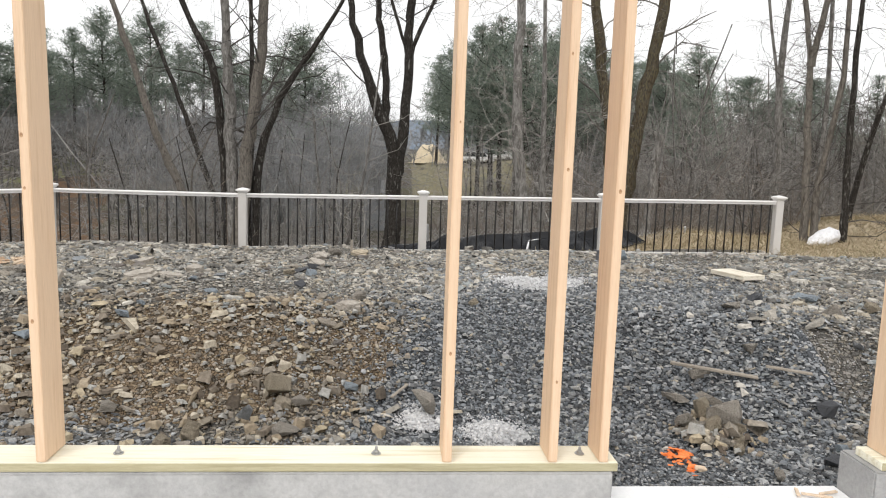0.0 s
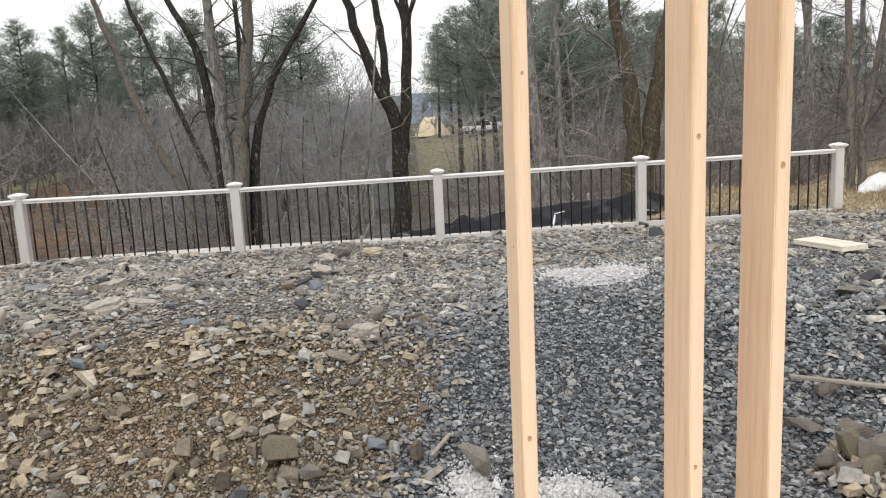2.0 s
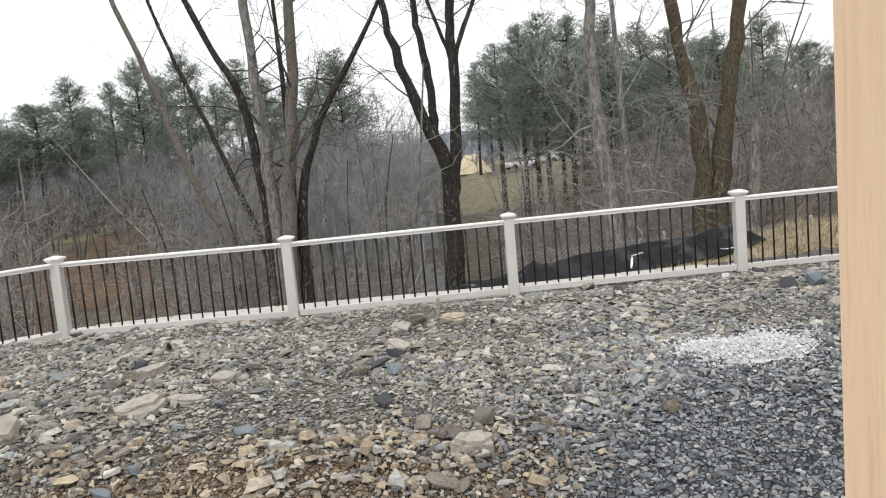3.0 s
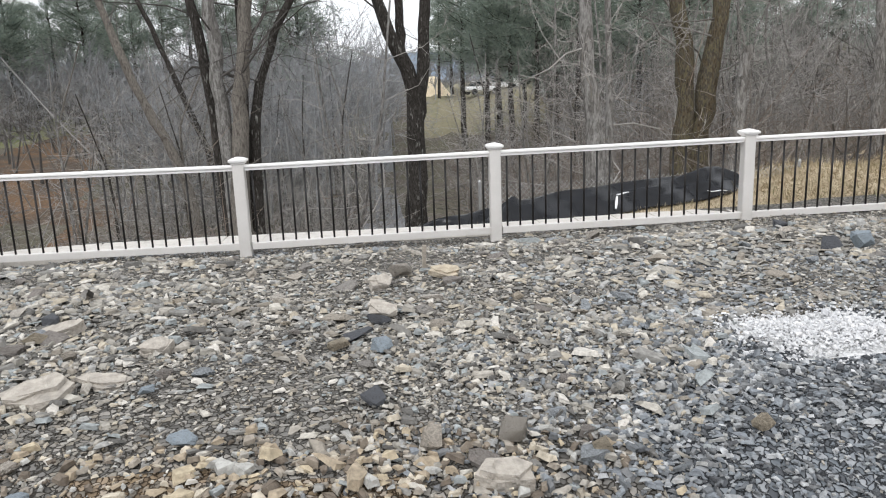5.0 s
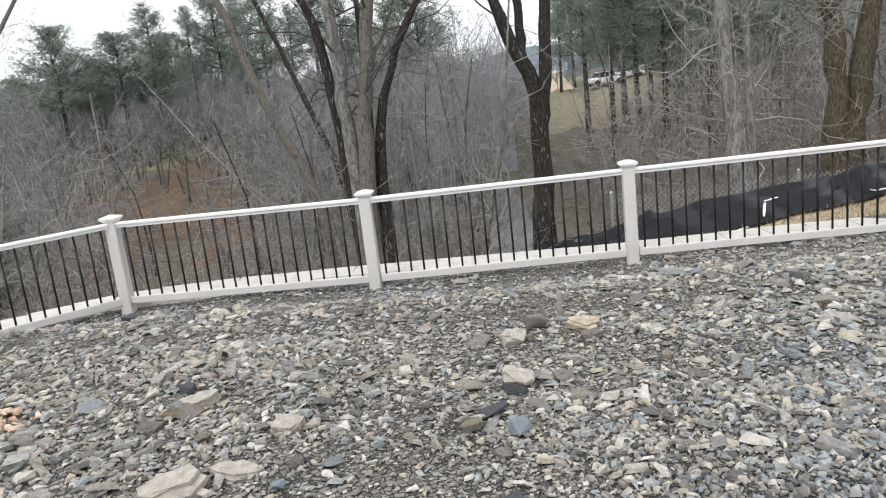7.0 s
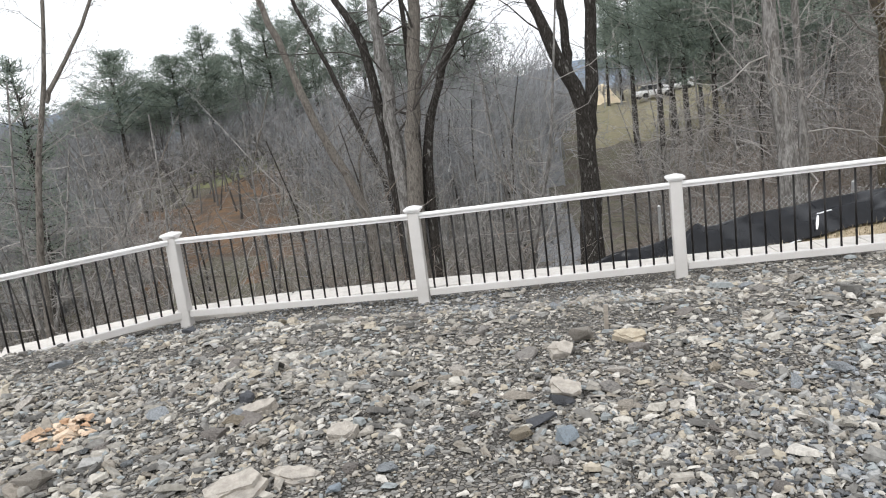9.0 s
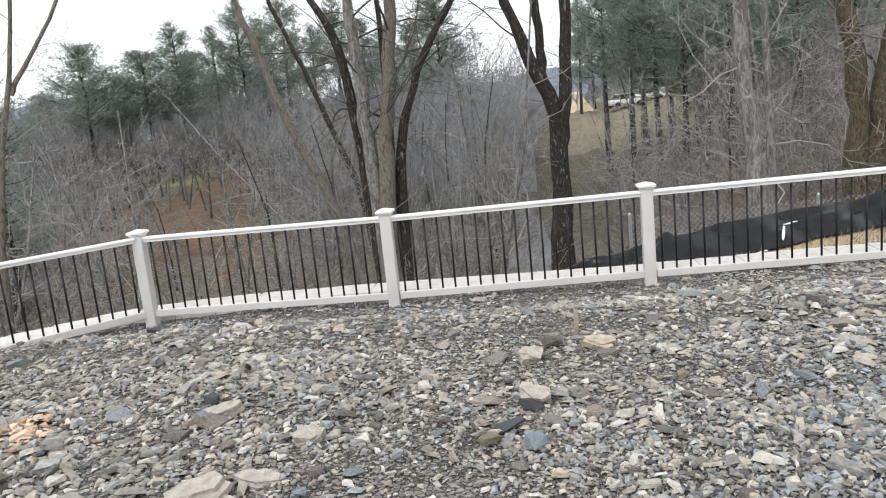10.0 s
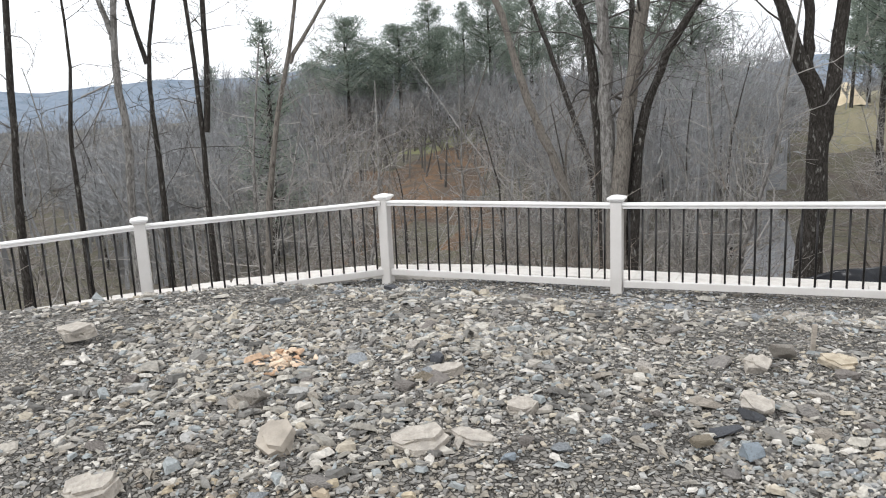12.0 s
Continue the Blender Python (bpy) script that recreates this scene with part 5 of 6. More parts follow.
grown("slender trunk leaning out over the slope", [([(-6.9, 22, -0.9), (-7.3, 22, 0.2), (-7.9, 22, 1.4), (-8.26, 22, 2.62), (-8.62, 22, 3.8), (-9.0, 22, 5.0), (-9.4, 22, 6.0)], 0.17, 0.11, None)],
    M_BARK_BROWN, 26, up=7, twig=M_TWIG, limbs=9, kids=4, first=0.25, limb_len=0.16)
grown("thin dark trunk leaning out over the slope", [([(-7.0, 26, -0.6), (-7.45, 26, 0.5), (-8.0, 26, 2.1), (-8.45, 26, 3.4), (-8.95, 26, 4.7), (-9.4, 26, 5.9), (-9.8, 26, 7.0)], 0.13, 0.085, None)],
    M_BARK_DARK, 28, up=7, twig=M_TWIG, limbs=10, kids=4, first=0.2, limb_len=0.16)
# wood's edge beyond the straw bank
grown("forked grey tree behind the straw bank", [([(9.12, 15.0, 0.9), (9.09, 15.04, 2.36), (9.01, 15.08, 3.28), (9.06, 15.06, 4.61)], 0.12, 0.10, None), ([(9.02, 15.06, 3.1), (8.97, 15.1, 3.65), (8.8, 15.2, 4.64)], 0.05, 0.049, None)],
    M_BARK_GREY, 40, up=6, twig=M_TWIG, limbs=10, kids=4, first=0.2, limb_len=0.16, down=0.3)
grown("dark forked tree behind the straw bank", [([(7.75, 11.2, 0.1), (7.7, 11.22, 1.25), (7.62, 11.27, 2.77), (7.6, 11.27, 3.55), (7.5, 11.33, 4.1)], 0.09, 0.07, None), ([(7.61, 11.27, 3.4), (7.66, 11.25, 3.75), (7.75, 11.2, 4.3)], 0.075, 0.073, None)],
    M_BARK_BROWN, 41, up=6, twig=M_DARKTWIG, limbs=12, kids=4, first=0.15, limb_len=0.16, down=0.4)
grown("straight slender grey tree in the wood's edge", [([(9.45, 13.66, 0.6), (9.44, 13.67, 3.2), (9.4, 13.7, 4.4)], 0.075, 0.06, None)], M_BARK_GREY, 42, up=6, twig=M_TWIG, limbs=12, kids=4, first=0.2, limb_len=0.15, down=0.4)
grown("crooked dark tree bowed at its foot", [([(7.9, 11.09, 0.13), (7.83, 11.14, 0.94), (8.0, 11.03, 2.03), (8.12, 10.95, 3.03), (8.1, 10.97, 3.9)], 0.08, 0.065, None)], M_BARK_BROWN, 43, up=6, twig=M_DARKTWIG, limbs=14, kids=4, first=0.15, limb_len=0.15, down=0.4)
grown("upright dark tree at the edge of the straw", [([(8.31, 10.82, 0.19), (8.28, 10.85, 1.53), (8.26, 10.86, 2.84), (8.26, 10.86, 3.88)], 0.085, 0.07, None)], M_BARK_DARK, 44, up=6, twig=M_DARKTWIG, limbs=14, kids=4, first=0.15, limb_len=0.15, down=0.4)
grown("thin crooked sapling at the edge of the straw", [([(9.8, 10.98, 0.37), (9.74, 11.03, 1.5), (9.61, 11.13, 2.56), (9.46, 11.24, 3.6)], 0.05, 0.03, None)], M_BARK_DARK, 45, up=4, twig=M_DARKTWIG, limbs=12, kids=3, first=0.15, limb_len=0.14, down=0.4)
grown("dark tree leaning away from its neighbours", [([(10.0, 13.3, 0.6), (10.28, 13.11, 2.51), (10.42, 13.01, 3.12), (10.72, 12.8, 4.24)], 0.075, 0.06, None)], M_BARK_DARK, 46, up=5, twig=M_TWIG, limbs=10, kids=4, first=0.3, limb_len=0.15)
grown("tall straight dark trunk on the straw bank", [([(9.91, 10.89, 0.37), (9.87, 10.93, 1.5), (9.85, 10.94, 2.72), (9.84, 10.95, 3.91)], 0.10, 0.09, None)], M_BARK_DARK, 47, up=7, twig=M_DARKTWIG, limbs=8, kids=4, first=0.4, limb_len=0.15)
grown("thick dark trunk forking above the straw bank", [
    ([(10.48, 10.42, 0.47), (10.39, 10.5, 1.29), (10.25, 10.62, 2.27), (10.14, 10.71, 2.99), (10.0, 10.82, 3.89)], 0.135, 0.11, None),
    ([(10.28, 10.58, 2.2), (10.35, 10.54, 2.97), (10.39, 10.5, 3.84)], 0.07, 0.068, None),
    ([(10.11, 10.74, 0.4), (10.23, 10.63, 1.61)], 0.06, 0.03, None)], M_BARK_DARK, 48, up=6, twig=M_DARKTWIG, limbs=7, kids=4, first=0.5, limb_len=0.15)
grown("thin dark tree at the end of the straw bank", [([(10.84, 10.1, 0.5), (10.78, 10.15, 1.88), (10.69, 10.24, 3.23)], 0.05, 0.03, None)], M_BARK_DARK, 49, up=4, twig=M_DARKTWIG, limbs=9, kids=3, first=0.3, limb_len=0.15)
# slim trees on the slope below the railing
grown("dark tree with lichened bark below the railing", [([(-12.45, 8.28, 0.2), (-12.39, 8.37, 1.45), (-12.37, 8.4, 2.35), (-12.28, 8.51, 3.82)], 0.08, 0.065, None)], M_BARK_DARK, 60, up=5, twig=M_DARKTWIG, limbs=12, kids=4, first=0.2, limb_len=0.13, down=0.3)
grown("pale forked tree below the railing", [([(-11.35, 9.64, 0.55), (-11.3, 9.7, 1.65), (-11.35, 9.64, 2.3), (-11.33, 9.67, 3.24), (-11.27, 9.73, 3.85)], 0.085, 0.075, None), ([(-11.34, 9.65, 3.2), (-11.35, 9.64, 3.4), (-11.45, 9.54, 3.85)], 0.055, 0.053, None)], M_BARK_GREY, 61, up=5, twig=M_PALE, limbs=5, kids=3, first=0.5, limb_len=0.12)
grown("dark forked tree with lichened bark below the railing", [([(-10.99, 10.02, 0.09), (-10.97, 10.04, 1.3), (-11.0, 10.01, 2.08), (-11.0, 10.01, 2.92), (-10.83, 10.18, 3.86)], 0.058, 0.045, None), ([(-11.0, 10.01, 2.8), (-11.08, 9.93, 3.3), (-11.15, 9.85, 3.85)], 0.045, 0.044, None)], M_BARK_DARK, 62, up=4, twig=M_DARKTWIG, limbs=9, kids=4, first=0.25, limb_len=0.13, down=0.3)
grown("pair of dark slim stems below the railing", [([(-10.45, 10.54, 0.1), (-10.43, 10.56, 1.73), (-10.45, 10.53, 2.71), (-10.48, 10.51, 3.86)], 0.056, 0.048, None), ([(-10.38, 10.6, 1.6), (-10.3, 10.68, 2.57), (-10.27, 10.7, 3.86)], 0.06, 0.058, None)], M_BARK_DARK, 63, up=4, twig=M_DARKTWIG, limbs=11, kids=4, first=0.2, limb_len=0.12, down=0.3)
grown("grey forked tree with long level branches", [([(-9.7, 11.17, -0.2), (-9.53, 11.3, 1.19), (-9.35, 11.44, 2.13), (-9.17, 11.57, 2.86), (-9.0, 11.69, 3.84)], 0.065, 0.045, None), ([(-9.17, 11.57, 2.75), (-9.12, 11.61, 2.9), (-8.57, 11.97, 3.83)], 0.045, 0.044, None)], M_BARK_BROWN, 64, up=4, twig=M_PALE, limbs=9, kids=4, first=0.25, limb_len=0.14, down=0.2)
grown("small crooked sapling below the railing", [([(-11.88, 9.03, 0.6), (-11.88, 9.03, 1.45), (-11.89, 9.02, 1.83), (-11.79, 9.14, 2.44), (-11.8, 9.13, 3.66)], 0.05, 0.03, None)], M_BARK_DARK, 65, up=2, twig=M_DARKTWIG, limbs=10, kids=3, first=0.25, limb_len=0.14)


def glade(x, y):
    """The open strip of lawn running across the valley to the sand heap."""
    return (y > 17) & (y < 87) & (np.abs(x + 0.5 - 0.0545 * y) < 0.6 + 0.03 * y)


def leaf_slope(x, y):
    """The bare leaf-strewn slope and what stands before it."""
    az, r = np.degrees(np.arctan2(x, y)), np.hypot(x, y)
    return (az > -33.5) & (az < -21) & (r > 19) & (r < 55)


# lesser bare trees filling the slopes, from a few grown forms
FORMS = []
for i in range(6):
    r = np.random.default_rng(300 + i)
    h = r.uniform(8, 12)
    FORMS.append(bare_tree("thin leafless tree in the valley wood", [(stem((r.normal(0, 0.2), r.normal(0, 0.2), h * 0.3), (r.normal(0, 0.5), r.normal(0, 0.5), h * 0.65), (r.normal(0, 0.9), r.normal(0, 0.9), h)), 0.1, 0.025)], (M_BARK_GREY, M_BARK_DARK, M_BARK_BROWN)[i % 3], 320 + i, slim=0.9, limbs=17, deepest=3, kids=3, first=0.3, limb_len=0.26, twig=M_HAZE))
rng = np.random.default_rng(77)
spots = []
while len(spots) < 170:
    az, r = radians(rng.uniform(-64, 42)), 18 + 62 * rng.random() ** 0.85
    x, y = r * math.sin(az), r * math.cos(az)
    d = math.degrees(az)
    if edge_distance(np.array([x]), np.array([y]))[0] < 3.0:
        continue
    if glade(x, y) or (-4.5 < d < 11 and r > 24 and rng.random() < 0.8) or (leaf_slope(x, y) and rng.random() < 0.6):
        continue
    if d < -36 and (r < 42 or rng.random() < 0.7):
        continue
    spots.append((x, y))
for i, (x, y) in enumerate(spots):
    ob = FORMS[i] if i < len(FORMS) else copy_thing(FORMS[i % len(FORMS)], Matrix())
    far = math.hypot(x, y)
    s = (1.6 + far * math.tan(radians(rng.uniform(-0.5, 4.6))) - land_z(x, y)) / 10.5
    ob.matrix_basis = pose(x, y, land_z(x, y) - 0.2, rng.normal(0, 3), rng.normal(0, 3), rng.uniform(0, 360)) @ Matrix.Diagonal((s, s, s, 1))
    tagged(ob, group="valley wood trees")


# pale spreading saplings on the nearer slope
SAPLINGS = [bare_tree("pale grey spreading sapling on the valley slope", [(stem((0.1, 0, 1.2), (0.3 * (-1) ** i, 0.2, 3), (0.2, 0.5 * (-1) ** i, 5.2)), 0.06, 0.015), ([(0, 0, 0.6), (-0.5, 0.2, 2.2), (-1.0, 0.3, 4.2)], 0.045, 0.012)], M_BARK_GREY, 350 + i, limbs=13, deepest=3, kids=3, first=0.2, limb_len=0.36, slim=0.9, twig=M_PALE) for i in range(3)]
rng = np.random.default_rng(78)
for i in range(88):
    while True:
        az, r = radians(rng.uniform(-46, 34)), rng.uniform(17, 44)
        x, y = r * math.sin(az), r * math.cos(az)
        if edge_distance(np.array([x]), np.array([y]))[0] > 3 and not (-5 < math.degrees(az) < 4) and not glade(x, y) and not (leaf_slope(x, y) and rng.random() < 0.6):
            break
    ob = SAPLINGS[i] if i < 3 else copy_thing(SAPLINGS[i % 3], Matrix())
    s = rng.uniform(0.55, 1.5)
    ob.matrix_basis = pose(x, y, land_z(x, y) - 0.1, rng.normal(0, 6), rng.normal(0, 6), rng.uniform(0, 360)) @ Matrix.Diagonal((s, s, s, 1))
    tagged(ob, group="slope saplings")


# ---- pines ----
def pine(seed, height, low=0.3, width=0.24, sparse=1.0, label="tall soft blue-green white pine with a broad uneven crown"):
    """A white pine: straight trunk, upswept boughs in loose tiers, plumes of needles."""
    rng = np.random.default_rng(seed)
    root = tagged(new("pine_tree"), label, "pine tree", group="pines of the valley wood")
    t = Tubes()
    line = np.stack([rng.normal(0, 0.05, 12).cumsum(), rng.normal(0, 0.05, 12).cumsum(), np.linspace(0, height, 12)], -1)
    t.add(line, np.linspace(0.26, 0.03, 12) * height / 18, 8)
    under("trunk", t.mesh("trunk", M_BARK_DARK), root)
    boughs, P, D = Tubes(), [], []
    z = height * low
    bulge = rng.uniform(0.6, 1.3, (4, 8))
    while z < height * 0.995:
        f = (z / height - low) / (1 - low)
        tier = rng.uniform(0.75, 1.1)
        for _ in range(rng.integers(4, 7)):
            a = rng.uniform(0, 2 * np.pi)
            L = 0.4 + height * width * (0.65 + 0.35 * min(1, f * 4)) * (1 - f ** 1.8) * bulge[min(3, int(f * 4)), int(a * 4 / np.pi) % 8] * tier * rng.uniform(0.6, 1.15)
            d = np.array((math.cos(a), math.sin(a), rng.uniform(-0.3, 0.55) + 0.4 * f))
            p0 = np.array((np.interp(z, line[:, 2], line[:, 0]), np.interp(z, line[:, 2], line[:, 1]), z))
            pts, _ = bent(p0, d, L, 4, 0.12, 0.09, rng)
            boughs.add(pts[[0, 2, 4]], np.array((0.045, 0.028, 0.01)), 3)
            for k in range(max(5, int(L * 14 * sparse))):
                s = rng.uniform(0.15, 1.0)
                j = min(3, int(s * 4))
                q = pts[j] + (pts[j + 1] - pts[j]) * (s * 4 - j) + rng.normal(0, 0.1 + 0.15 * L * (1 - 0.6 * s), 3) * np.array((1, 1, 0.75))
                for _ in range(4):
                    P.append(q + rng.normal(0, 0.14, 3) * np.array((1, 1, 0.7)))
                    D.append(np.array((d[0], d[1], 0.8)) * 0.6 + rng.normal(0, 0.65, 3))
        z += height * rng.uniform(0.022, 0.042)
    under("bough_frame", boughs.mesh("bough_frame", M_BARK_DARK), root)
    P, D = np.array(P), np.array(D)
    D /= np.linalg.norm(D, axis=1)[:, None]
    L = rng.uniform(0.26, 0.52, len(P))[:, None]
    side = np.cross(D, rng.normal(0, 1, D.shape))
    side /= np.linalg.norm(side, axis=1)[:, None]
    w = 0.03
    V = np.stack([P - side * w, P + side * w, P + D * L], 1).reshape(-1, 3)
    F = np.arange(len(P) * 3).reshape(-1, 3)
    under("needles", np_mesh("needles", V, [F], M_NEEDLE), root, "blue-green needle plumes")
    return root


HEIGHTS = (17, 19, 15, 20, 16)
PINES = [pine(401, 17, 0.34, 0.24), pine(402, 19, 0.5, 0.19), pine(403, 15, 0.42, 0.31), pine(404, 20, 0.46, 0.22), pine(405, 16, 0.2, 0.12, 0.55, "thin dark spruce with sparse level boughs")]
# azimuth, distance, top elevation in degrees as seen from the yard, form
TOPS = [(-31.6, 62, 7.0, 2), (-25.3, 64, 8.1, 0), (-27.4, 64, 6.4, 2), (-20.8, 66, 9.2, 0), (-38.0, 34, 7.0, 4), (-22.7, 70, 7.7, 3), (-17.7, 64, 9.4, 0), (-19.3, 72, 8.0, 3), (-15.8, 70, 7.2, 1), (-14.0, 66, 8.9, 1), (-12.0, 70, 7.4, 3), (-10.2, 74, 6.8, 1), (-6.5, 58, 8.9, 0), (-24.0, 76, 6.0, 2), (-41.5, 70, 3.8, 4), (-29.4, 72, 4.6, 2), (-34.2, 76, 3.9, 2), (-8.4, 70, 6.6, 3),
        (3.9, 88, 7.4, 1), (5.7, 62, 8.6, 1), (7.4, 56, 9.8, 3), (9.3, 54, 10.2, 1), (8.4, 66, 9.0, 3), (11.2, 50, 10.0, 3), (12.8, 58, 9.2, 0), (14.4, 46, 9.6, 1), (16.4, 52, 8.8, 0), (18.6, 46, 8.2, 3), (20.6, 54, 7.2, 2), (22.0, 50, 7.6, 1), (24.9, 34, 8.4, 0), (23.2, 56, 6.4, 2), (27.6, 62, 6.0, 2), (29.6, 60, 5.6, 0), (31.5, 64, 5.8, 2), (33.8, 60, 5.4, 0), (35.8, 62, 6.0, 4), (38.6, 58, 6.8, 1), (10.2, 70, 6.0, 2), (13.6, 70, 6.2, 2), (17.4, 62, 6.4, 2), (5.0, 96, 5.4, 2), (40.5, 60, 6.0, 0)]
used = set()
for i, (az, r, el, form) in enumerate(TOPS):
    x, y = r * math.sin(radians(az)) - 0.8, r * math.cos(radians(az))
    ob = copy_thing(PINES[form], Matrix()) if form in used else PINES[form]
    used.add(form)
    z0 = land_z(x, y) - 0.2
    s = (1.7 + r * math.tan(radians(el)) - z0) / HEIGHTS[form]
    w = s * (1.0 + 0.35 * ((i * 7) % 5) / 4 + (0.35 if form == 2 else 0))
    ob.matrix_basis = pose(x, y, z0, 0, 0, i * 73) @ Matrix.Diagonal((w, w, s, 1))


# ---- brush, twigs and far woods as masses ----
def twig_mass(name, P, D, L, R, mat, label, cat, rng, bend=0.7):
    """Bent three-sided twigs, from P along D."""
    n = len(P)
    D = D / np.linalg.norm(D, axis=1)[:, None]
    B = rng.normal(0, bend, (n, 3))
    mid = P + D * L[:, None] * 0.5 + B * L[:, None] * 0.12
    D2 = D + B
    D2 /= np.linalg.norm(D2, axis=1)[:, None]
    tip = mid + D2 * L[:, None] * 0.5
    u = np.cross(D, np.array((0.31, 0.77, 0.2)))
    u /= np.linalg.norm(u, axis=1)[:, None] + 1e-9
    w = np.cross(D, u)
    V = []
    for c, k in ((P, 1.0), (mid, 0.7), (tip, 0.25)):
        for a in (0, 2.094, 4.189):
            V.append(c + (u * math.cos(a) + w * math.sin(a)) * (R * k)[:, None])
    V = np.stack(V, 1).reshape(-1, 3)
    b = (np.arange(n) * 9)[:, None, None]
    q = np.array([[r * 3 + i, r * 3 + (i + 1) % 3, r * 3 + 3 + (i + 1) % 3, r * 3 + 3 + i] for r in range(2) for i in range(3)])
    return tagged(new(name, np_mesh(name, V, [(b + q[None]).reshape(-1, 4)], mat)), label, cat, kind="stuff")


def spike_mass(name, P, D, L, R, mat, label, cat):
    """Straight three-sided spikes, from P along D: the fine outer twigs of far trees."""
    n = len(P)
    D = D / np.linalg.norm(D, axis=1)[:, None]
    u = np.cross(D, np.array((0.31, 0.77, 0.2)))
    u /= np.linalg.norm(u, axis=1)[:, None] + 1e-9
    w = np.cross(D, u)
    V = [P + (u * math.cos(a) + w * math.sin(a)) * R[:, None] for a in (0, 2.094, 4.189)] + [P + D * L[:, None]]
    F = ((np.arange(n) * 4)[:, None, None] + np.array([[0, 1, 3], [1, 2, 3], [2, 0, 3]])[None]).reshape(-1, 3)
    return tagged(new(name, np_mesh(name, np.stack(V, 1).reshape(-1, 3), [F], mat)), label, cat, kind="stuff")


def brush(name, count, per, r_lo, r_hi, height, thick, label, seed, az_lo=-66, az_hi=44, s_min=0.7, mat=M_BRUSH):
    rng = np.random.default_rng(seed)
    az, r = np.radians(rng.uniform(az_lo, az_hi, count)), r_lo + (r_hi - r_lo) * rng.random(count) ** 0.8
    x, y = r * np.sin(az), r * np.cos(az)
    ok = edge_distance(x, y) > s_min
    x, y = x[ok], y[ok]
    daz, dr = np.degrees(np.arctan2(x, y)), np.hypot(x, y)
    ok = ~((daz > 0.5) & (daz < 4.6) & (dr > 26) & (dr < 97) & (rng.random(len(x)) < 0.8)) & ~((daz >= 4.6) & (daz < 11) & (dr > 55) & (dr < 97) & (rng.random(len(x)) < 0.4)) & ~((daz > -4.5) & (daz < 1) & (dr > 20) & (dr < 76) & (rng.random(len(x)) < 0.6))
    x, y = x[ok], y[ok]
    thin = (daz[ok] < -38) & (dr[ok] < 140) & (rng.random(len(x)) < 0.55)
    x, y = x[~thin], y[~thin]
    clear = (glade(x, y) & (rng.random(len(x)) < 0.85)) | (leaf_slope(x, y) & (rng.random(len(x)) < 0.55))
    x, y = x[~clear], y[~clear]
    h = height * np.exp(rng.normal(0, 0.35, len(x)))
    X, Y, H = np.repeat(x, per), np.repeat(y, per), np.repeat(h, per)
    n = len(X)
    ox, oy = rng.normal(0, 0.28, (2, n)) * H
    first = rng.random(n) < 0.35
    X, Y = X + ox * np.where(first, 0.5, 1), Y + oy * np.where(first, 0.5, 1)
    keep = edge_distance(X, Y) > s_min * 0.8
    X, Y, H, first = X[keep], Y[keep], H[keep], first[keep]
    n = len(X)
    Z = land(X, Y) + np.where(first, -0.05, H * rng.uniform(0.05, 0.85, n))
    D = np.stack([rng.normal(0, 0.75, n), rng.normal(0, 0.75, n), rng.uniform(0.0, 1.1, n)], -1)
    L = H * np.where(first, rng.uniform(0.6, 1.1, n), rng.uniform(0.25, 0.6, n))
    R = thick * H * np.where(first, 1.3, 0.6) * rng.uniform(0.6, 1.3, n)
    return twig_mass(name, np.stack([X, Y, Z], -1), D, L, R, mat, label, "brush", rng, 0.95)


brush("near_brush", 300, 32, 9.0, 20, 0.95, 0.0042, "tangle of bare grey brush on the slope behind the railing", 501)
brush("slope_brush", 680, 30, 17, 45, 2.0, 0.0045, "grey leafless thicket on the valley slope", 502, mat=M_TWIG)
brush("wood_haze", 360, 24, 30, 85, 3.8, 0.0036, "mass of bare saplings and twigs in the valley wood", 503, mat=M_TWIG)
brush("far_wood", 700, 8, 75, 170, 6.0, 0.005, "far leafless wood on the hillsides", 504, az_lo=-75, az_hi=55, mat=M_TWIG)
brush("distant_wood", 1300, 4, 130, 460, 10.0, 0.012, "distant bare woodland", 505, az_lo=-80, az_hi=55, mat=M_TWIG)


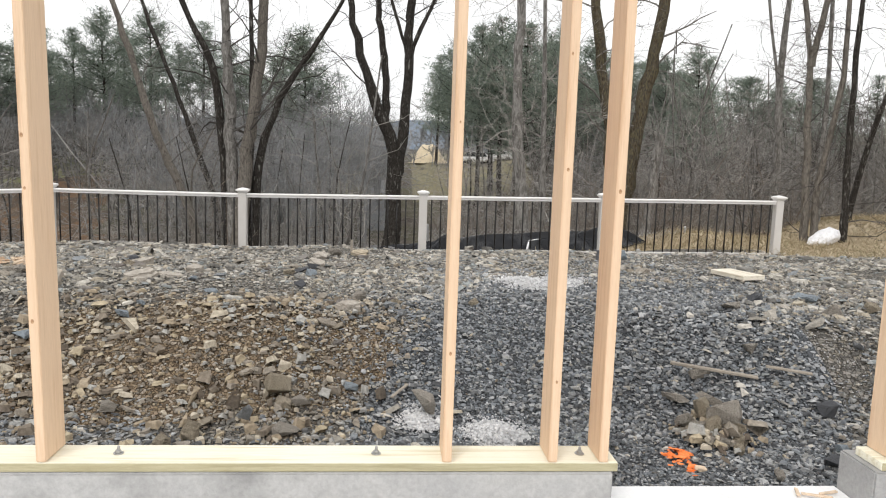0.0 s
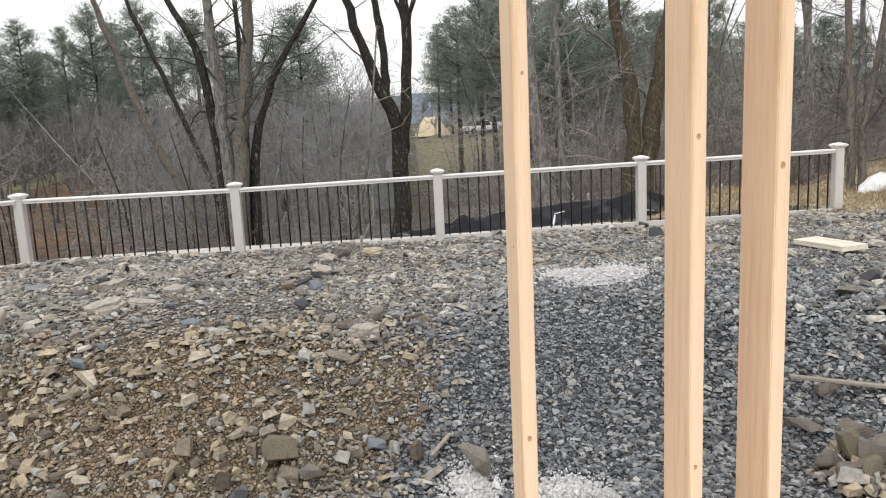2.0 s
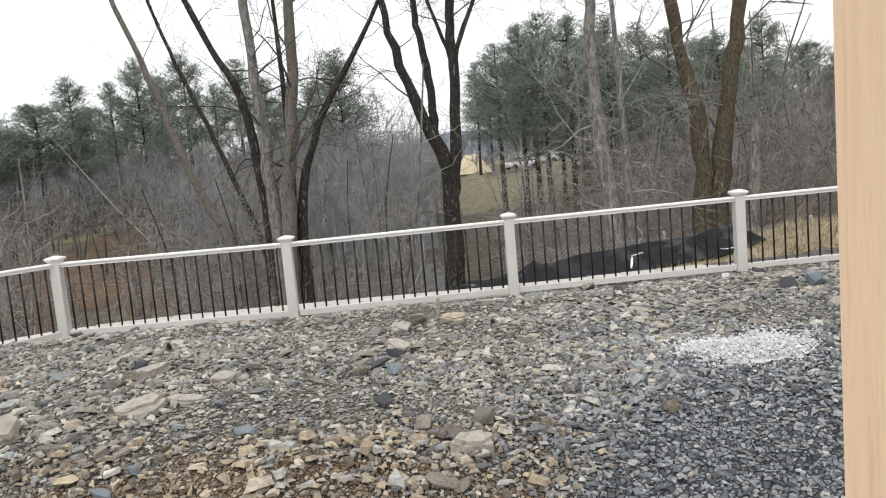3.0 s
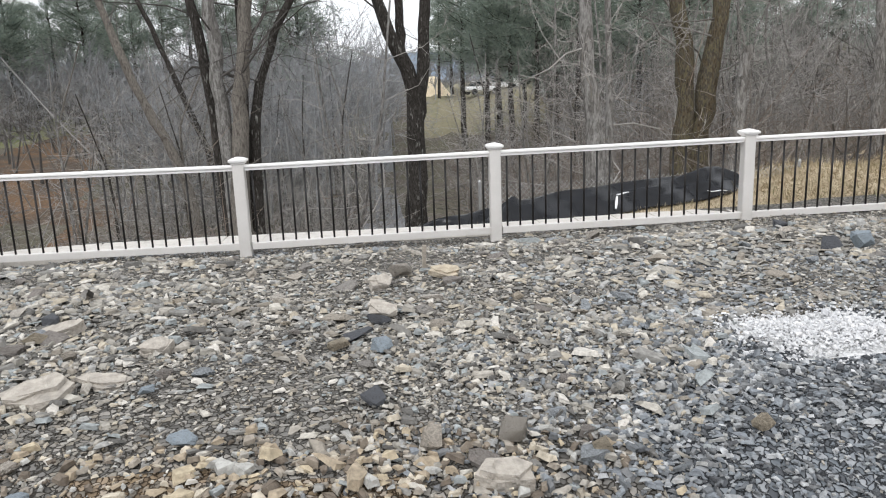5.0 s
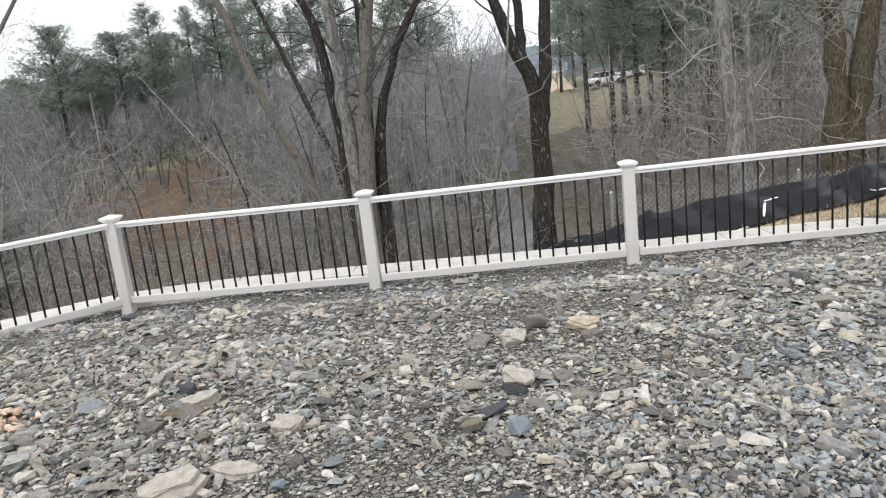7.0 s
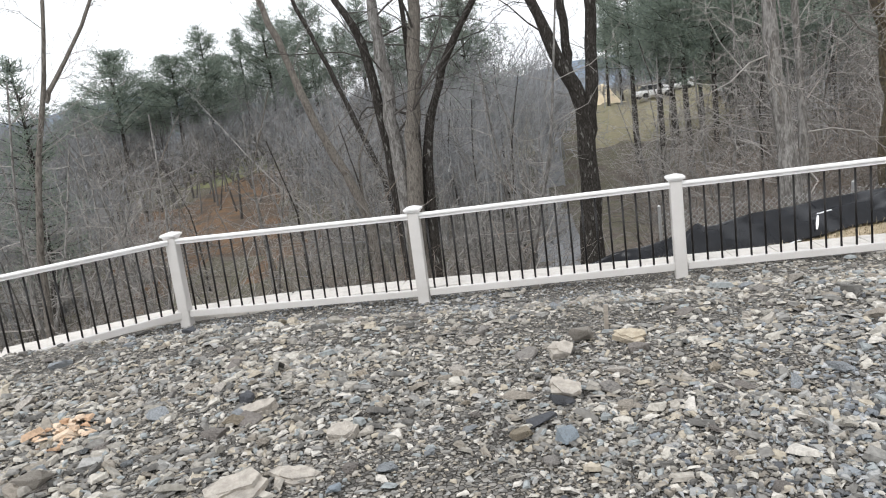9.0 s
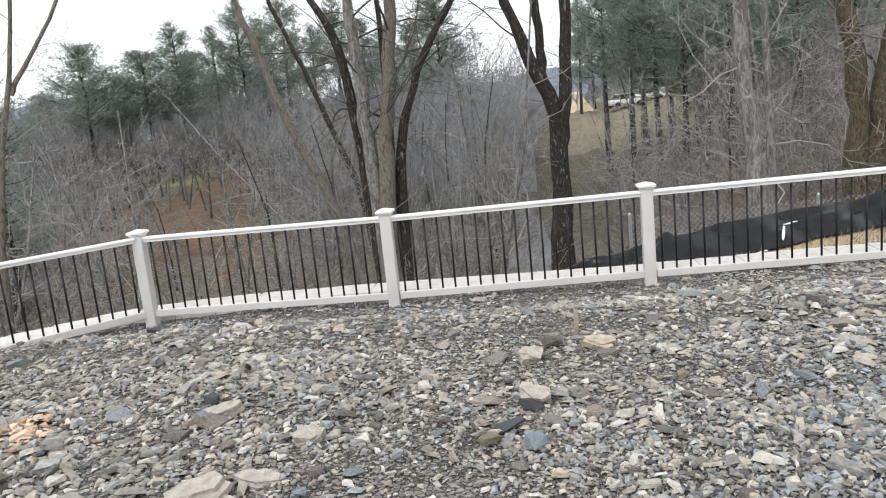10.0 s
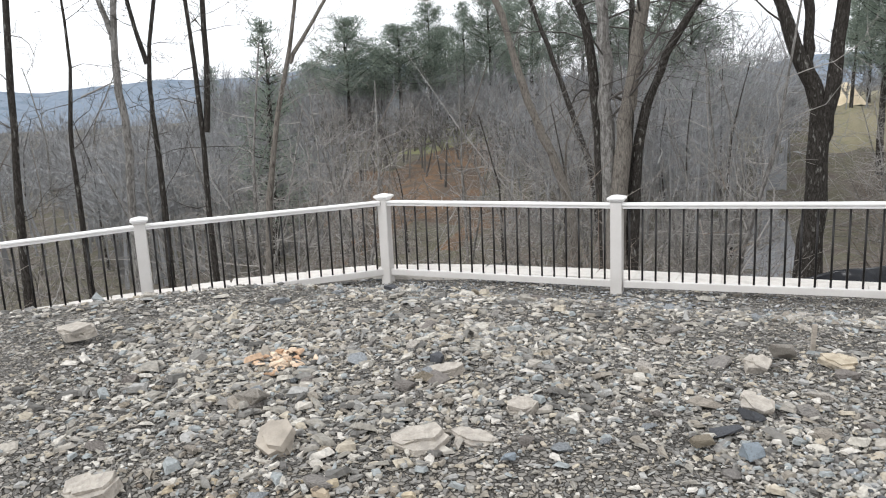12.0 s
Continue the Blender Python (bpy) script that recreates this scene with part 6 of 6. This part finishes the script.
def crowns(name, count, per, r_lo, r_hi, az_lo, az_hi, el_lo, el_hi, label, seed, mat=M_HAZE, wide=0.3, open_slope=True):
    """Rounded leafless crowns of far trees: a thin stem, rising limbs, and fine twigs fanning out along them."""
    rng = np.random.default_rng(seed)
    az, r = np.radians(rng.uniform(az_lo, az_hi, count)), rng.uniform(r_lo, r_hi, count)
    x, y = r * np.sin(az), r * np.cos(az)
    daz = np.degrees(np.arctan2(x, y))
    clear = glade(x, y) | (leaf_slope(x, y) & open_slope) | ((daz > 4.5) & (daz < 11) & (r < 98))
    x, y, r = x[~clear], y[~clear], r[~clear]
    count = len(x)
    g = land(x, y)
    topz = np.maximum(g + 2.5, 1.6 + r * np.tan(np.radians(rng.uniform(el_lo, el_hi, count))))
    size = np.clip((topz - g) * wide, 1.0, 3.0)
    C = np.stack([x, y, topz - size * 1.7], -1)
    foot = np.stack([x, y, g - 0.2], -1)
    arms = 9
    AD = rng.normal(0, 0.75, (count * arms, 3)) + np.array((0, 0, 0.9))
    AD /= np.linalg.norm(AD, axis=1)[:, None]
    AL = np.repeat(size, arms) * rng.uniform(1.0, 1.8, count * arms)
    AP = np.repeat(C, arms, 0) + np.array((0, 0, 1.0)) * (rng.uniform(-0.5, 0.3, count * arms) * np.repeat(size, arms))[:, None]
    k = rng.integers(0, count * arms, count * per)
    s = rng.uniform(0.15, 1.0, len(k))
    P = AP[k] + AD[k] * (AL[k] * s)[:, None]
    D = AD[k] + rng.normal(0, 0.55, (len(k), 3)) + np.array((0, 0, 0.15))
    L = AL[k] * rng.uniform(0.2, 0.5, len(k))
    P, D = np.concatenate([foot, AP, P]), np.concatenate([C - foot + rng.normal(0, 0.3, (count, 3)), AD, D])
    L = np.concatenate([(topz - g) * 0.95, AL, L])
    far = np.clip(r / 55, 0.6, 3)
    R = np.concatenate([rng.uniform(0.06, 0.12, count), rng.uniform(0.014, 0.028, count * arms) * np.repeat(far, arms), rng.uniform(0.013, 0.024, len(k)) * far[k // arms]])
    return spike_mass(name, P, D, L, R, mat, label, "wood")


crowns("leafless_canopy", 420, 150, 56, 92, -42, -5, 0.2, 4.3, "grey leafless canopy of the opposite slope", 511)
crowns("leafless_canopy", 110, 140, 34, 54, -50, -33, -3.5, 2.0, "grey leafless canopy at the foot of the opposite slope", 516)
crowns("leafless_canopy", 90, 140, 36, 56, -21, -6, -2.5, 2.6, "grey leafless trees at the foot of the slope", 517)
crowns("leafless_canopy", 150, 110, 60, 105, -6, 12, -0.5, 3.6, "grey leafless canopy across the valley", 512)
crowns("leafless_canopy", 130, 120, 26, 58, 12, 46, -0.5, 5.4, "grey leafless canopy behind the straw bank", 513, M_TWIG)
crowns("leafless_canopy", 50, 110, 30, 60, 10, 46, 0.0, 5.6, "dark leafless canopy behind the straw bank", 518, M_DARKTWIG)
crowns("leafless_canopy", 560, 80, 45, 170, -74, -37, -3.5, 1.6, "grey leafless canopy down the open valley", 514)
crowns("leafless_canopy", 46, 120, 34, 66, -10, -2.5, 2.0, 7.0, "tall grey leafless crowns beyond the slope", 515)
crowns("leafless_canopy", 20, 120, 44, 56, -34, -21, -2.0, 2.2, "pale leafless trees standing on the leaf-strewn slope", 519, M_TWIG, 0.27, False)
crowns("leafless_canopy", 60, 46, 40, 60, -34, -5, -1.5, 2.6, "thin dark-stemmed trees on the valley side", 520, M_DARKTWIG, 0.24, False)
brush("undergrowth", 170, 30, 18, 46, 2.3, 0.0045, "brown undergrowth at the foot of the pines", 508, az_lo=4.8, az_hi=22, s_min=1.5)
# a thicket close behind the railing on the lower side
brush("thicket", 170, 30, 9.5, 15, 1.0, 0.004, "dense bare thicket below the railing", 506, az_lo=-62, az_hi=8, s_min=1.0)
brush("edge_thicket", 190, 30, 12, 24, 1.4, 0.0045, "bare shrubs along the straw-covered edge", 507, az_lo=6, az_hi=44, s_min=0.3)


def grass(name, n, box, length, label, seed, test):
    rng = np.random.default_rng(seed)
    x, y = rng.uniform(box[0], box[1], n), rng.uniform(box[2], box[3], n)
    ok = test(x, y)
    x, y = x[ok], y[ok]
    n = len(x)
    P = np.stack([x, y, land(x, y) - 0.01], -1)
    D = np.stack([rng.normal(0, 0.9, n), rng.normal(0, 0.9, n), rng.uniform(0.15, 1.0, n)], -1)
    D /= np.linalg.norm(D, axis=1)[:, None]
    L = length * rng.uniform(0.4, 1.4, n)[:, None]
    S = np.cross(D, np.array((0.2, 0.3, 0.9)))
    S /= np.linalg.norm(S, axis=1)[:, None] + 1e-9
    V = np.stack([P - S * 0.005, P + S * 0.005, P + D * L + np.array((0, 0, -0.3)) * L * 0.4], 1).reshape(-1, 3)
    return tagged(new(name, np_mesh(name, V, [np.arange(n * 3).reshape(-1, 3)], M_STRAW)), label, "grass", kind="stuff")


grass("dry_grass", 70000, (3.8, 16, 4.2, 16), 0.19, "matted dry straw-coloured grass beside the railing", 601, lambda x, y: (edge_distance(x, y) < 1.0) & (x + 0.25 * ripple(x, y) * 2 > 4.9 - 0.2 * (y - 5)))
grass("pale_grass", 26000, (-0.4, 5.2, 7.8, 11.5), 0.10, "pale green and straw grass round the black sheeting", 602, lambda x, y: edge_distance(x, y) < 0.6)


# ---- things far off in the valley ----
def sand_heap():
    bm = bmesh.new()
    bmesh.ops.create_grid(bm, x_segments=26, y_segments=26, size=1)
    for v in bm.verts:
        r = math.hypot(v.co.x, v.co.y)
        v.co = Vector((v.co.x * 2.4, v.co.y * 2.0, 2.3 * min(1.0, 1.55 * max(0, 1 - r)) ** 0.85 * (1 - 0.22 * v.co.x) + 0.45 * noise.noise(v.co * 2.2) * max(0, 1 - r) + 0.1 * noise.noise(v.co * 6) - 0.2))
    ob = tagged(new("sand_heap", bm_mesh("sand_heap", bm, M_SAND, True)), "steep heap of yellow sand across the valley", "sand heap")
    x, y = 93 * math.sin(radians(3.4)) - 0.8, 93 * math.cos(radians(3.2))
    ob.matrix_basis = pose(x, y, land_z(x, y) - 0.2, 0, 0, 20)


sand_heap()


def parked_car(az, r, yaw):
    x, y = r * math.sin(radians(az)) - 0.8, r * math.cos(radians(az))
    root = tagged(new("parked_car"), "white car parked far across the valley", "car", group="cars across the valley")
    root.matrix_basis = pose(x, y, land_z(x, y), 0, 0, yaw)
    part("body", box_bm(-2.2, 2.2, -0.88, 0.88, 0.35, 0.95, 0.15, 3), M_CARWHITE, root)
    cab = box_bm(-1.4, 1.1, -0.8, 0.8, 0.9, 1.5, 0.1, 2)
    for v in cab.verts:
        if v.co.z > 1.2:
            v.co.x *= 0.75
    part("cabin", cab, M_GLASSDARK, root, "dark glazed cabin")
    part("roof", box_bm(-0.95, 0.75, -0.7, 0.7, 1.48, 1.54, 0.02), M_CARWHITE, root)
    for wx in (-1.35, 1.35):
        for wy in (-0.86, 0.86):
            part("wheel", lathe_bm([(0.33, -0.1), (0.35, -0.06), (0.35, 0.06), (0.33, 0.1)], 16), M_RUBBER, root, "", pose(wx, wy, 0.34, 90))


parked_car(7.1, 90, 20)
parked_car(8.6, 94, 15)
parked_car(9.9, 96, 60)


def far_house(az, r, yaw, w=9.0, d=7.0, h=4.2):
    x, y = r * math.sin(radians(az)) - 0.8, r * math.cos(radians(az))
    root = tagged(new("house"), "grey-sided house behind the pines", "house")
    root.matrix_basis = pose(x, y, land_z(x, y) - 0.2, 0, 0, yaw)
    part("wall", box_bm(-w / 2, w / 2, -d / 2, d / 2, 0, h, 0.02), M_SIDING, root)
    bm = bmesh.new()
    pts = [(-d / 2 - 0.4, h), (d / 2 + 0.4, h), (0, h + 2.4)]
    e = [[bm.verts.new((sx * (w / 2 + 0.4), py, pz + 0.01)) for py, pz in pts] for sx in (-1, 1)]
    for i in range(3):
        bm.faces.new((e[0][i], e[0][(i + 1) % 3], e[1][(i + 1) % 3], e[1][i]))
    bm.faces.new(e[0][::-1])
    bm.faces.new(e[1])
    part("roof", bm, M_ROOF, root, "dark shingled gable roof")
    for wx in (-2.8, 0, 2.8):
        win = part("window", box_bm(wx - 0.55, wx + 0.55, -d / 2 - 0.06, -d / 2 + 0.02, 1.2, 2.7, 0.02), M_VINYL_RAIL, root, "white-framed window")
        part("pane", box_bm(wx - 0.45, wx + 0.45, -d / 2 - 0.075, -d / 2 - 0.055, 1.3, 2.6, 0.004), M_GLASSDARK, win)


far_house(14.2, 84, -10)

# narrow grey track in the valley
ty = np.linspace(14, 79, 60)
tx = -1.0 - 0.0105 * ty + 0.15 * np.sin(ty * 0.09)
tw = 1.1
TV = np.concatenate([np.stack([tx - tw, ty, land(tx - tw, ty) + 0.05], -1), np.stack([tx + tw, ty, land(tx + tw, ty) + 0.05], -1)])
a = np.arange(59)
tagged(new("road_track", np_mesh("road_track", TV, [np.stack([a, a + 60, a + 61, a + 1], -1)], M_ASPHALT)), "narrow grey track along the valley floor", "track", kind="structure")
